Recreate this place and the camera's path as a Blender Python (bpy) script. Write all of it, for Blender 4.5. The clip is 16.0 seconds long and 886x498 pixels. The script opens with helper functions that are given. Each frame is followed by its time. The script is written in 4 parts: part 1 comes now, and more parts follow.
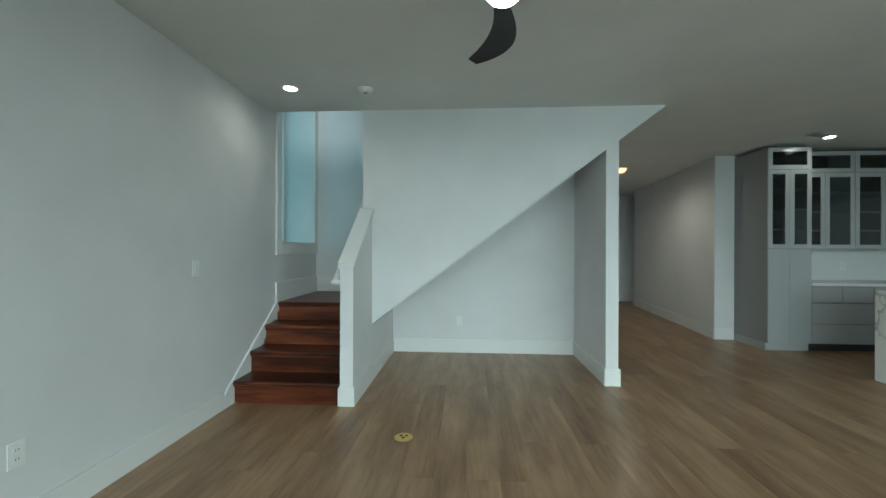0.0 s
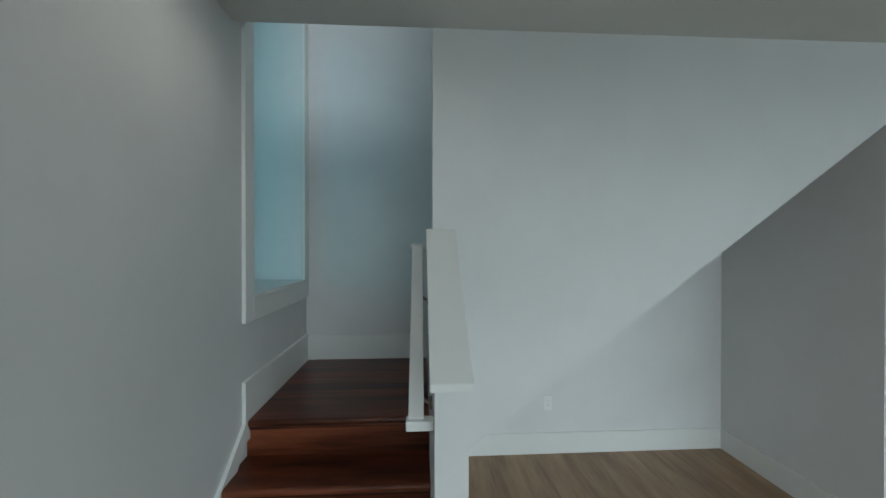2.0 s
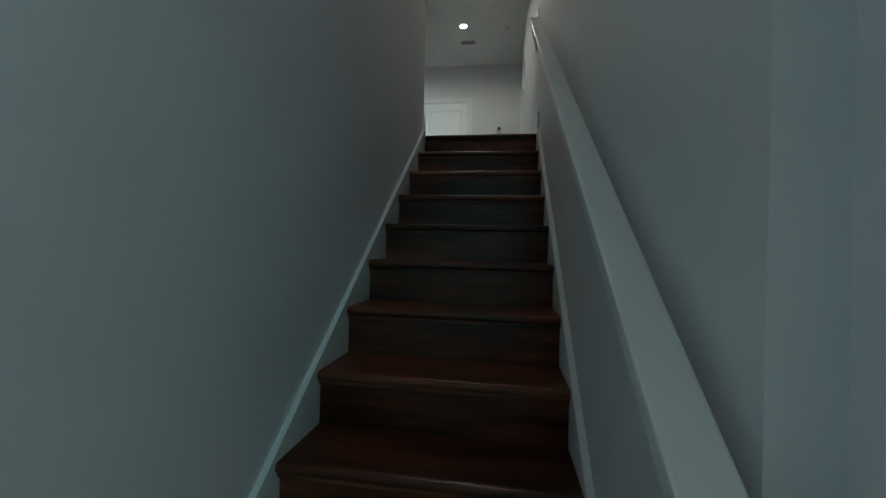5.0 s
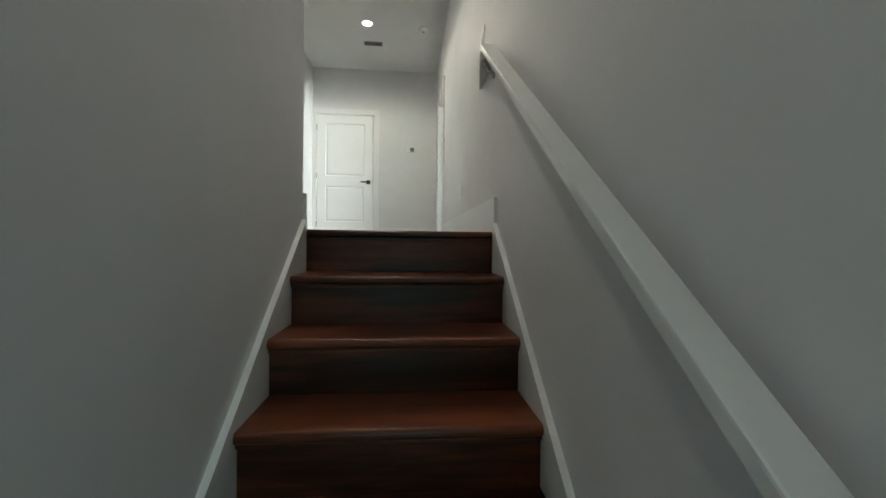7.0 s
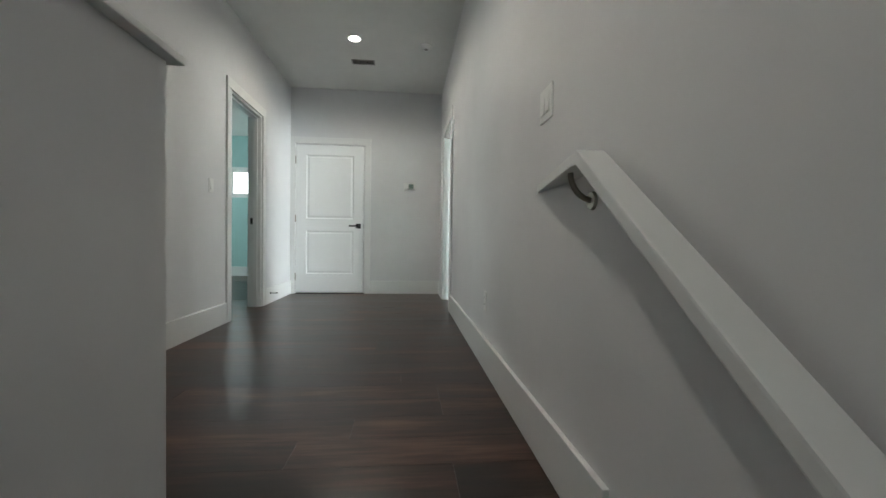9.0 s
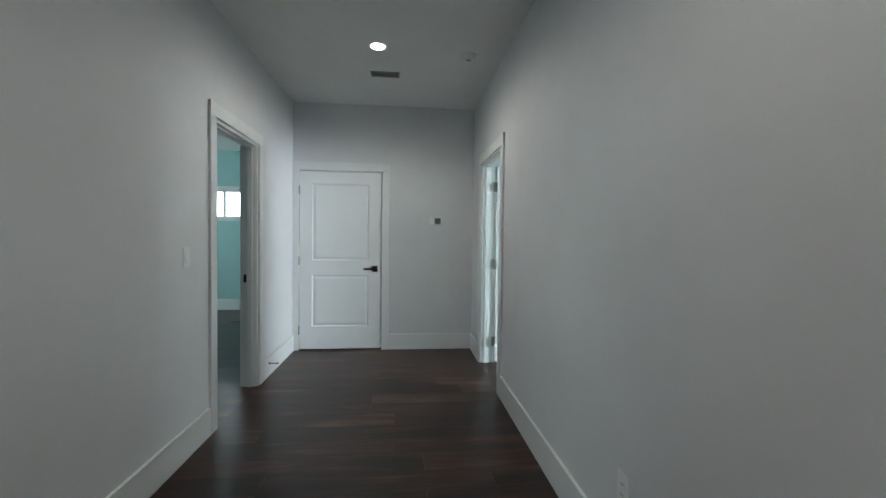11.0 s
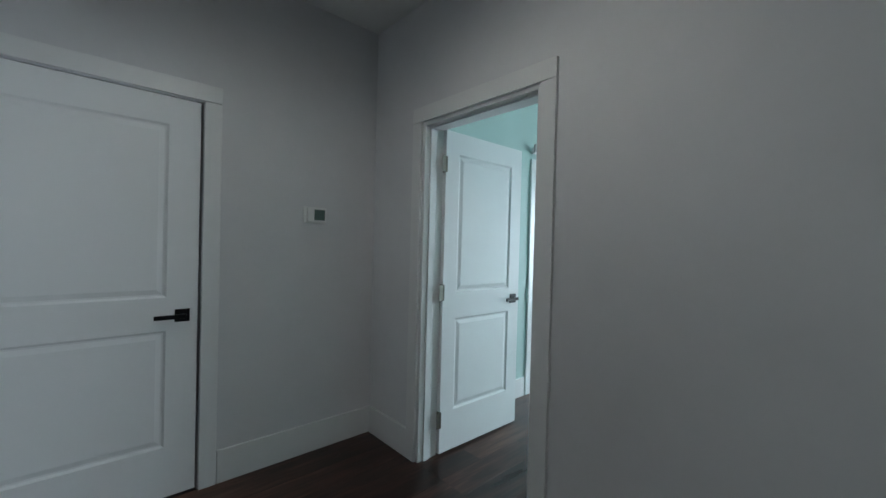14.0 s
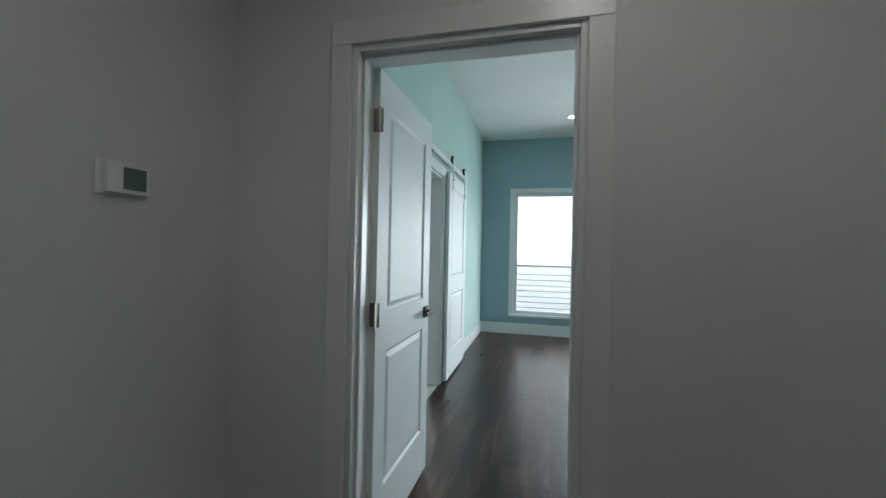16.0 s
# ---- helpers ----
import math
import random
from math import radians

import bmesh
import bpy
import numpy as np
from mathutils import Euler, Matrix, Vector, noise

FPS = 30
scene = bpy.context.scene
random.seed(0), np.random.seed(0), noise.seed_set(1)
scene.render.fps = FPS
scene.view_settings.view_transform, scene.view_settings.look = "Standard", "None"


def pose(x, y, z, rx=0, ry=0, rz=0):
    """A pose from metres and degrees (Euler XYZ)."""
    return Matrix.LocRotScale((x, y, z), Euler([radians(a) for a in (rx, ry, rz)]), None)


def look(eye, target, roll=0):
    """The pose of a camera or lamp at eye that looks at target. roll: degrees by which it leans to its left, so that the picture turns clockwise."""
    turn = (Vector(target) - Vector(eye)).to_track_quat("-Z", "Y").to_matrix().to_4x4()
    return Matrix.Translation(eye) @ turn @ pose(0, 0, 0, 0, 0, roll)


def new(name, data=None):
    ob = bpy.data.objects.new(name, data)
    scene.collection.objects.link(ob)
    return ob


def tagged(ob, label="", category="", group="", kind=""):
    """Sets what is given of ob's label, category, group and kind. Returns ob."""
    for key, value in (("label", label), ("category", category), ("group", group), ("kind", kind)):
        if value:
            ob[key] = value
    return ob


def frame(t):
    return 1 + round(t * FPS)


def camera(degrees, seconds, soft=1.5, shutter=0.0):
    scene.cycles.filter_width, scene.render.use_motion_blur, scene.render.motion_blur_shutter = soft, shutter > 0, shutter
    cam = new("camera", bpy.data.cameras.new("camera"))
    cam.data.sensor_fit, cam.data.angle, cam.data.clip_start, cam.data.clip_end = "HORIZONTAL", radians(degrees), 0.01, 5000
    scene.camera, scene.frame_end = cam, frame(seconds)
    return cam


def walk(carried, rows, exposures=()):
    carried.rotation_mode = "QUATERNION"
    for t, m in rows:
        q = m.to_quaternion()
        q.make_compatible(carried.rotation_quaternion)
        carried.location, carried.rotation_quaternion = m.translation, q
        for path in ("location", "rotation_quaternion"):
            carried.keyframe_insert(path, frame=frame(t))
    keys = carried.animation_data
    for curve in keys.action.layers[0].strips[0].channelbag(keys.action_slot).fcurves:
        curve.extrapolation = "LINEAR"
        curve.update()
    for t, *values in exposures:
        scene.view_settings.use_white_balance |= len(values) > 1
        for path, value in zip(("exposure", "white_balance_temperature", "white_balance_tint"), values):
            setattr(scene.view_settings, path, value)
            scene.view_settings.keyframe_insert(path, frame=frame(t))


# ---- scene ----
cam = camera(96.9, 16.0)
PATH = [
    (0, (0.52, -0.902, 1.318), (0.396, 1.095, 1.319), 0.2),
    (0.5, (0.305, -0.567, 1.429), (0.182, 1.429, 1.432), 0.2),
    (1, (0.021, -0.109, 1.485), (-0.085, 1.888, 1.489), 0.2),
    (1.5, (-0.321, 0.432, 1.553), (-0.349, 2.431, 1.551), 0.1),
    (2, (-0.593, 1.065, 1.642), (-0.475, 3.062, 1.629), -0.0),
    (2.5, (-0.839, 1.7, 1.695), (-0.459, 3.664, 1.705), -0.3),
    (3, (-1.012, 2.292, 1.815), (-0.279, 4.153, 1.845), 0.35),
    (3.2, (-1.037, 2.515, 1.868), (-0.156, 4.311, 1.906), 0.4),
    (3.8, (-1.09, 2.93, 1.945), (0.222, 4.439, 1.980), 0.6),
    (4.3, (-1.03, 3.24, 2.075), (0.719, 4.210, 2.099), 1.0),
    (4.8, (-0.9, 3.42, 2.225), (1.049, 3.870, 2.235), 1.3),
    (5.3, (-0.675, 3.532, 2.398), (1.321, 3.663, 2.402), 1.4),
    (5.5, (-0.541, 3.562, 2.492), (1.459, 3.581, 2.486), 0.9),
    (6, (-0.16, 3.61, 2.759), (1.836, 3.48, 2.73), 0.7),
    (6.5, (0.161, 3.64, 2.989), (2.152, 3.461, 2.959), 0.7),
    (7, (0.491, 3.655, 3.222), (2.483, 3.485, 3.191), 0.7),
    (7.5, (0.797, 3.677, 3.42), (2.79, 3.506, 3.389), 0.7),
    (8, (1.118, 3.709, 3.627), (3.11, 3.532, 3.594), 1.0),
    (8.5, (1.391, 3.703, 3.864), (3.383, 3.524, 3.825), 0.9),
    (9, (1.635, 3.684, 4.036), (3.626, 3.499, 3.997), 0.8),
    (9.5, (1.899, 3.712, 4.196), (3.891, 3.539, 4.15), 0.7),
    (10, (2.161, 3.802, 4.355), (4.152, 3.626, 4.305), 0.7),
    (12.3, (3.362, 4.389, 4.719), (5.32, 3.987, 4.667), 1.2),
    (12.5, (3.531, 4.456, 4.714), (5.46, 3.929, 4.668), 1.3),
    (13, (3.978, 4.599, 4.695), (5.802, 3.781, 4.648), 1.4),
    (13.5, (4.414, 4.714, 4.684), (6.091, 3.625, 4.642), 1.5),
    (14, (4.83, 4.738, 4.636), (6.31, 3.393, 4.614), 1.5),
    (14.5, (5.212, 4.709, 4.637), (6.473, 3.157, 4.623), 1.7),
    (15, (5.533, 4.646, 4.64), (6.553, 2.926, 4.617), 1.8),
    (15.5, (5.837, 4.618, 4.603), (6.566, 2.756, 4.615), 1.1),
    (16, (6.012, 4.581, 4.604), (6.492, 2.639, 4.615), 1.2),
]
EXPOSURES = [
    (0, 0.2, 6050, -8),
    (1.0, 0.17, 6100, -3),
    (2.0, -0.1, 6150, 1),
    (3.0, -0.15, 6050, 0),
    (5.3, 0.38, 6500, -1),
    (6.5, 1.3, 6900, 1),
    (8, 1.3, 6800, 3),
    (9.5, 0.72, 6400, 4),
    (10.2, 0.66, 6300, 4),
    (12.3, 0.18, 5750, 0),
    (13.5, -0.2, 5800, 2),
    (15, -0.6, 6000, 4),
    (16, -0.7, 6200, 5),
]
walk(cam, [(t, look(eye, target, roll)) for t, eye, target, roll in PATH], EXPOSURES)

# ---- world, sun, large lights ----
ZC, ZL, ZU, ZH, ZB = 2.712, 0.76, 3.28, 6.13, 6.46
world = bpy.data.worlds.new("sky")
scene.world = world
world.use_nodes = True
wn = world.node_tree
sky = wn.nodes.new("ShaderNodeTexSky")
sky.sky_type, sky.sun_disc = "NISHITA", False
sky.sun_elevation, sky.sun_rotation = radians(62), radians(150)
sky.air_density, sky.dust_density = 1.0, 1.0
wn.nodes["Background"].inputs["Strength"].default_value = 0.055
wn.links.new(sky.outputs[0], wn.nodes["Background"].inputs["Color"])

sun = new("sun", bpy.data.lights.new("sun", "SUN"))
sun.data.energy, sun.data.angle, sun.data.color = 1.5, radians(12), (1.0, 0.96, 0.9)
sun.matrix_world = look((6, 12, 12), (0, 0, 0))


def area_lamp(name, eye, target, w, h, watts, color, spread=180):
    ob = new(name, bpy.data.lights.new(name, "AREA"))
    ob.data.shape, ob.data.size, ob.data.size_y = "RECTANGLE", w, h
    ob.data.energy, ob.data.color = watts, color
    ob.data.spread = radians(spread)
    ob.matrix_world = look(eye, target)
    return ob


area_lamp("living_window_light", (2.6, -2.55, 1.4), (2.3, 0, 1.45), 5.4, 2.1, 34, (0.78, 0.92, 0.97), 125)
# Added fill for the kitchen; the wall behind it has no window.
area_lamp("kitchen_fill_light", (8.0, 1.8, 1.5), (0, 1.8, 1.5), 3.0, 1.6, 2.2, (0.86, 0.96, 1.0))
# Stands before the unseen, added left part of window_2 as its daylight.
area_lamp("bedroom_window_light", (4.45, -1.93, 4.6), (5.3, 1.2, 3.3), 1.5, 1.9, 170, (0.87, 0.94, 1.0))
# Unseen lamp before a blank wall, added to brighten the hallway through the doorway.
area_lamp("side_room_fill_light", (8.1, 8.9, 4.9), (7.6, 5, 4.5), 2.0, 1.4, 34, (0.85, 0.97, 1.0))
area_lamp("bathroom_window_light", (8.4, -1.9, 4.7), (8.2, 2, 4.2), 0.7, 1.5, 50, (0.9, 0.97, 1.0))


def can_light(x, y, z, watts, color=(1.0, 0.91, 0.83), size=0.055):
    ob = new("can_bulb", bpy.data.lights.new("can_bulb", "SPOT"))
    ob.data.energy, ob.data.color, ob.data.shadow_soft_size = watts, color, size
    ob.data.spot_size, ob.data.spot_blend = radians(168), 0.7
    ob.location = (x, y, z - 0.012)


# ---- materials ----
def nodes_of(name, rough=0.5, metal=0.0, color=(0.8, 0.8, 0.8)):
    m = bpy.data.materials.new(name)
    m.use_nodes = True
    nt = m.node_tree
    b = nt.nodes["Principled BSDF"]
    b.inputs["Roughness"].default_value = rough
    b.inputs["Metallic"].default_value = metal
    b.inputs["Base Color"].default_value = (*color, 1)
    return m, nt, b


def add_noise(nt, vec, scale, detail=4.0, rough=0.6):
    n = nt.nodes.new("ShaderNodeTexNoise")
    n.inputs["Scale"].default_value, n.inputs["Detail"].default_value = scale, detail
    n.inputs["Roughness"].default_value = rough
    nt.links.new(vec, n.inputs["Vector"])
    return n.outputs["Fac"]


def ramp(nt, fac, stops):
    r = nt.nodes.new("ShaderNodeValToRGB")
    el = r.color_ramp.elements
    el[0].position, el[0].color = stops[0][0], (*stops[0][1], 1)
    el[1].position, el[1].color = stops[-1][0], (*stops[-1][1], 1)
    for p, c in stops[1:-1]:
        el.new(p).color = (*c, 1)
    nt.links.new(fac, r.inputs[0])
    return r.outputs["Color"]


def add_bump(nt, b, height, strength, dist):
    n = nt.nodes.new("ShaderNodeBump")
    n.inputs["Strength"].default_value, n.inputs["Distance"].default_value = strength, dist
    nt.links.new(height, n.inputs["Height"])
    nt.links.new(n.outputs[0], b.inputs["Normal"])


def paint(name, color, rough=0.55, vary=0.05, bump=0.12, scale=260):
    m, nt, b = nodes_of(name, rough)
    pos = nt.nodes.new("ShaderNodeNewGeometry").outputs["Position"]
    big = add_noise(nt, pos, 1.3, 5)
    lo, hi = [c * (1 - vary) for c in color], [min(1, c * (1 + vary)) for c in color]
    nt.links.new(ramp(nt, big, [(0.3, lo), (0.7, hi)]), b.inputs["Base Color"])
    add_bump(nt, b, add_noise(nt, pos, scale, 2), bump, 0.001)
    return m


def wood(name, stops, along, rough=0.35, grain=9.0, stretch=16.0, vary=0.5, coat=0.0, gloss=0.5):
    """Boards with grain along axis 'along'; each board differs by its own random number."""
    m, nt, b = nodes_of(name, rough)
    co = nt.nodes.new("ShaderNodeTexCoord").outputs["Object"]
    info = nt.nodes.new("ShaderNodeObjectInfo")
    mul = nt.nodes.new("ShaderNodeMath")
    mul.operation = "MULTIPLY"
    mul.inputs[1].default_value = 37.0
    nt.links.new(info.outputs["Random"], mul.inputs[0])
    add = nt.nodes.new("ShaderNodeVectorMath")
    nt.links.new(co, add.inputs[0])
    nt.links.new(mul.outputs[0], add.inputs[1])
    mp = nt.nodes.new("ShaderNodeMapping")
    s = [stretch, stretch, stretch]
    s[along] = 1.0
    mp.inputs["Scale"].default_value = s
    nt.links.new(add.outputs[0], mp.inputs["Vector"])
    fine = add_noise(nt, mp.outputs[0], grain * 0.35, 7, 0.68)
    mp2 = nt.nodes.new("ShaderNodeMapping")
    s2 = [5.0, 5.0, 5.0]
    s2[along] = 0.8
    mp2.inputs["Scale"].default_value = s2
    nt.links.new(add.outputs[0], mp2.inputs["Vector"])
    broad = add_noise(nt, mp2.outputs[0], 1.3, 3)
    mix = nt.nodes.new("ShaderNodeMix")
    mix.inputs["Factor"].default_value = 0.68
    nt.links.new(fine, mix.inputs["A"])
    nt.links.new(broad, mix.inputs["B"])
    sh = nt.nodes.new("ShaderNodeMath")
    sh.operation = "MULTIPLY_ADD"
    sh.inputs[1].default_value = vary * 0.22
    nt.links.new(info.outputs["Random"], sh.inputs[0])
    nt.links.new(mix.outputs["Result"], sh.inputs[2])
    off = nt.nodes.new("ShaderNodeMath")
    off.inputs[1].default_value = -vary * 0.11
    nt.links.new(sh.outputs[0], off.inputs[0])
    nt.links.new(ramp(nt, off.outputs[0], stops), b.inputs["Base Color"])
    rr = nt.nodes.new("ShaderNodeMapRange")
    rr.inputs["To Min"].default_value, rr.inputs["To Max"].default_value = rough - 0.08, rough + 0.12
    nt.links.new(broad, rr.inputs["Value"])
    nt.links.new(rr.outputs[0], b.inputs["Roughness"])
    b.inputs["Coat Weight"].default_value = coat
    b.inputs["Specular IOR Level"].default_value = gloss
    b.inputs["Coat Roughness"].default_value = 0.22
    add_bump(nt, b, fine, 0.12, 0.002)
    return m


def plain(name, color, rough=0.4, metal=0.0, bump=0.05):
    m, nt, b = nodes_of(name, rough, metal, color)
    pos = nt.nodes.new("ShaderNodeNewGeometry").outputs["Position"]
    n = add_noise(nt, pos, 45, 4)
    rr = nt.nodes.new("ShaderNodeMapRange")
    rr.inputs["To Min"].default_value, rr.inputs["To Max"].default_value = max(0.02, rough - 0.08), rough + 0.08
    nt.links.new(n, rr.inputs["Value"])
    nt.links.new(rr.outputs[0], b.inputs["Roughness"])
    add_bump(nt, b, n, bump, 0.001)
    return m


def glow(name, color, strength):
    m, nt, b = nodes_of(name, 0.4)
    b.inputs["Emission Color"].default_value = (*color, 1)
    b.inputs["Emission Strength"].default_value = strength
    return m


def marble():
    m, nt, b = nodes_of("marble", 0.18)
    pos = nt.nodes.new("ShaderNodeNewGeometry").outputs["Position"]
    n = add_noise(nt, pos, 1.6, 8, 0.62)
    nt.links.new(ramp(nt, n, [(0.40, (0.78, 0.79, 0.77)), (0.485, (0.72, 0.73, 0.71)), (0.5, (0.36, 0.38, 0.35)),
                              (0.515, (0.72, 0.73, 0.71)), (0.6, (0.8, 0.8, 0.79))]), b.inputs["Base Color"])
    return m


def sea_water():
    m, nt, b = nodes_of("sea_water", 0.25, 0, (0.12, 0.22, 0.25))
    pos = nt.nodes.new("ShaderNodeNewGeometry").outputs["Position"]
    mp = nt.nodes.new("ShaderNodeMapping")
    mp.inputs["Scale"].default_value = (0.02, 0.12, 0.1)
    nt.links.new(pos, mp.inputs["Vector"])
    n = add_noise(nt, mp.outputs[0], 1.0, 6)
    nt.links.new(ramp(nt, n, [(0.45, (0.30, 0.42, 0.44)), (0.56, (0.46, 0.55, 0.56)), (0.62, (0.85, 0.87, 0.87))]), b.inputs["Base Color"])
    add_bump(nt, b, n, 0.6, 0.5)
    return m


def glass(name, tint=(1, 1, 1), rough=0.0):
    m, nt, b = nodes_of(name, rough, 0, tint)
    b.inputs["Transmission Weight"].default_value = 1.0
    b.inputs["IOR"].default_value = 1.45
    return m


def tinted_glass():
    """Window glass with an added sea green tint that dims and colours the stairwell daylight."""
    m, nt, b = nodes_of("tinted_glass", 0.05)
    out = nt.nodes["Material Output"]
    clear, shine, mix = nt.nodes.new("ShaderNodeBsdfTransparent"), nt.nodes.new("ShaderNodeBsdfGlossy"), nt.nodes.new("ShaderNodeMixShader")
    clear.inputs["Color"].default_value = (0.36, 0.66, 0.70, 1)
    shine.inputs["Roughness"].default_value = 0.03
    mix.inputs["Fac"].default_value = 0.06
    nt.links.new(clear.outputs[0], mix.inputs[1])
    nt.links.new(shine.outputs[0], mix.inputs[2])
    nt.links.new(mix.outputs[0], out.inputs["Surface"])
    return m


M_WALL = paint("wall_paint", (0.69, 0.695, 0.705), 0.6)
M_CEIL = paint("ceiling_paint", (0.70, 0.71, 0.69), 0.8)
M_TRIM = paint("trim_paint", (0.75, 0.76, 0.755), 0.32, 0.02, 0.06, 90)
M_DOOR = paint("door_paint", (0.77, 0.785, 0.785), 0.5, 0.02, 0.08, 120)
M_TEAL = paint("teal_paint", (0.36, 0.56, 0.55), 0.6)
M_BEDGREEN = paint("pale_sea_green_paint", (0.42, 0.56, 0.53), 0.6)
M_BLUE = paint("sea_blue_paint", (0.30, 0.42, 0.47), 0.6)
M_OAK = wood("oak_floor_boards", [(0.30, (0.15, 0.083, 0.042)), (0.46, (0.27, 0.165, 0.088)), (0.58, (0.37, 0.24, 0.133)), (0.74, (0.47, 0.325, 0.19))], 1, 0.34, 9, 14, 0.45)
M_DARK = wood("dark_floor_boards", [(0.35, (0.005, 0.0022, 0.0016)), (0.46, (0.017, 0.0075, 0.0052)), (0.55, (0.046, 0.021, 0.0145)), (0.67, (0.13, 0.068, 0.047))], 1, 0.30, 9, 14, 0.35, gloss=0.36)
WINE = [(0.30, (0.008, 0.0024, 0.0015)), (0.44, (0.044, 0.0115, 0.0052)), (0.55, (0.115, 0.030, 0.0130)), (0.70, (0.22, 0.064, 0.028))]
M_STAIRX = wood("stair_wood_x", WINE, 0, 0.32, 9, 12, coat=0.04, gloss=0.28)
M_BLACK = plain("black_metal", (0.012, 0.012, 0.013), 0.38, 0.6)
M_BRASS = plain("brass", (0.78, 0.60, 0.22), 0.42, 0.8)
M_NICKEL = plain("brushed_nickel", (0.30, 0.27, 0.235), 0.36, 1.0)
M_STEEL = plain("stainless_steel", (0.45, 0.46, 0.47), 0.3, 1.0)
M_PLATE = plain("white_plastic", (0.78, 0.79, 0.78), 0.35)
M_SLOT = plain("dark_slot", (0.03, 0.03, 0.03), 0.6)
M_LCD = plain("lcd_screen", (0.09, 0.13, 0.11), 0.15)
M_VENT = plain("vent_metal", (0.36, 0.35, 0.34), 0.45)
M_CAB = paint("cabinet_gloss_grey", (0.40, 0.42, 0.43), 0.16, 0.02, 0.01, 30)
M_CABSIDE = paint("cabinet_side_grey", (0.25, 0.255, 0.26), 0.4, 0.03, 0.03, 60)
# Near-black: the shade behind the glazed doors is put into this colour.
M_CABSHADE = plain("cabinet_inside_shade", (0.03, 0.042, 0.042), 0.6)
M_SHELF = plain("glass_shelf_edge", (0.2, 0.24, 0.24), 0.3)
M_CGLASS = glass("cabinet_glass", (0.55, 0.66, 0.65), 0.02)
M_PANE = glass("window_glass")
M_TINTED = tinted_glass()
M_STONE = plain("white_quartz", (0.75, 0.77, 0.77), 0.2)
M_MARBLE = marble()
M_BULB = glow("lamp_glow", (1.0, 0.92, 0.82), 30.0)
M_WARM = glow("warm_lamp_glow", (1.0, 0.45, 0.22), 2.5)
M_SEA = sea_water()
M_HAZE = glow("sky_haze", (0.93, 0.97, 1.0), 2.8)
M_SAND = paint("sandy_ground", (0.26, 0.26, 0.20), 0.9, 0.15, 0.4, 30)
M_CONC = paint("balcony_concrete", (0.5, 0.5, 0.49), 0.8, 0.08, 0.3, 60)
M_FOL = paint("foliage", (0.05, 0.10, 0.04), 0.7, 0.5, 0.2, 20)
M_FAN = plain("fan_black", (0.010, 0.010, 0.011), 0.5)
M_TILE = paint("bathroom_tile", (0.5, 0.5, 0.49), 0.45, 0.05, 0.05, 40)


# ---- mesh helpers ----
def box(bm, x0, x1, y0, y1, z0, z1, bevel=0.0):
    vs = [bm.verts.new((x, y, z)) for z in (z0, z1) for y in (y0, y1) for x in (x0, x1)]
    fs = [bm.faces.new([vs[i] for i in q]) for q in
          ((0, 2, 3, 1), (4, 5, 7, 6), (0, 1, 5, 4), (2, 6, 7, 3), (0, 4, 6, 2), (1, 3, 7, 5))]
    if bevel:
        bmesh.ops.bevel(bm, geom=list({e for f in fs for e in f.edges}), offset=bevel, segments=2, profile=0.6, affect="EDGES")
    return bm


def prism(bm, pts, axis, a, b, bevel=0.0):
    """A polygon given in the plane square to the axis ('x': y, z; 'y': x, z; 'z': x, y), swept from a to b."""
    put = {"x": lambda p, d: (d, p[0], p[1]), "y": lambda p, d: (p[0], d, p[1]), "z": lambda p, d: (p[0], p[1], d)}[axis]
    va, vb = [bm.verts.new(put(p, a)) for p in pts], [bm.verts.new(put(p, b)) for p in pts]
    n = len(pts)
    fs = [bm.faces.new(va), bm.faces.new(vb[::-1])]
    fs += [bm.faces.new((va[i], vb[i], vb[(i + 1) % n], va[(i + 1) % n])) for i in range(n)]
    bmesh.ops.recalc_face_normals(bm, faces=fs)
    if bevel:
        bmesh.ops.bevel(bm, geom=list({e for f in fs for e in f.edges}), offset=bevel, segments=2, profile=0.6, affect="EDGES")
    return bm


def disc(bm, c, r0, r1, z0, z1, axis="z", n=28):
    """A closed drum or cone from radius r0 at z0 to r1 at z1, about the axis through c."""
    put = {"z": lambda u, v, w: (c[0] + u, c[1] + v, c[2] + w), "y": lambda u, v, w: (c[0] + u, c[1] + w, c[2] + v),
           "x": lambda u, v, w: (c[0] + w, c[1] + u, c[2] + v)}[axis]
    rings = [[bm.verts.new(put(r * math.cos(i * math.tau / n), r * math.sin(i * math.tau / n), z)) for i in range(n)] for r, z in ((r0, z0), (r1, z1))]
    fs = [bm.faces.new(rings[0][::-1]), bm.faces.new(rings[1])]
    fs += [bm.faces.new((rings[0][i], rings[0][(i + 1) % n], rings[1][(i + 1) % n], rings[1][i])) for i in range(n)]
    bmesh.ops.recalc_face_normals(bm, faces=fs)
    return bm


def tube(bm, pts, r, n=10):
    pts = [Vector(p) for p in pts]
    rings = []
    for i, p in enumerate(pts):
        d = (pts[min(i + 1, len(pts) - 1)] - pts[max(i - 1, 0)]).normalized()
        u = d.orthogonal().normalized() if i == 0 else (rings_u - d * rings_u.dot(d)).normalized()
        rings_u = u
        v = d.cross(u)
        rings.append([bm.verts.new(p + r * (math.cos(k * math.tau / n) * u + math.sin(k * math.tau / n) * v)) for k in range(n)])
    for a, b in zip(rings, rings[1:]):
        for k in range(n):
            bm.faces.new((a[k], a[(k + 1) % n], b[(k + 1) % n], b[k]))
    bm.faces.new(rings[0][::-1])
    bm.faces.new(rings[-1])
    return bm


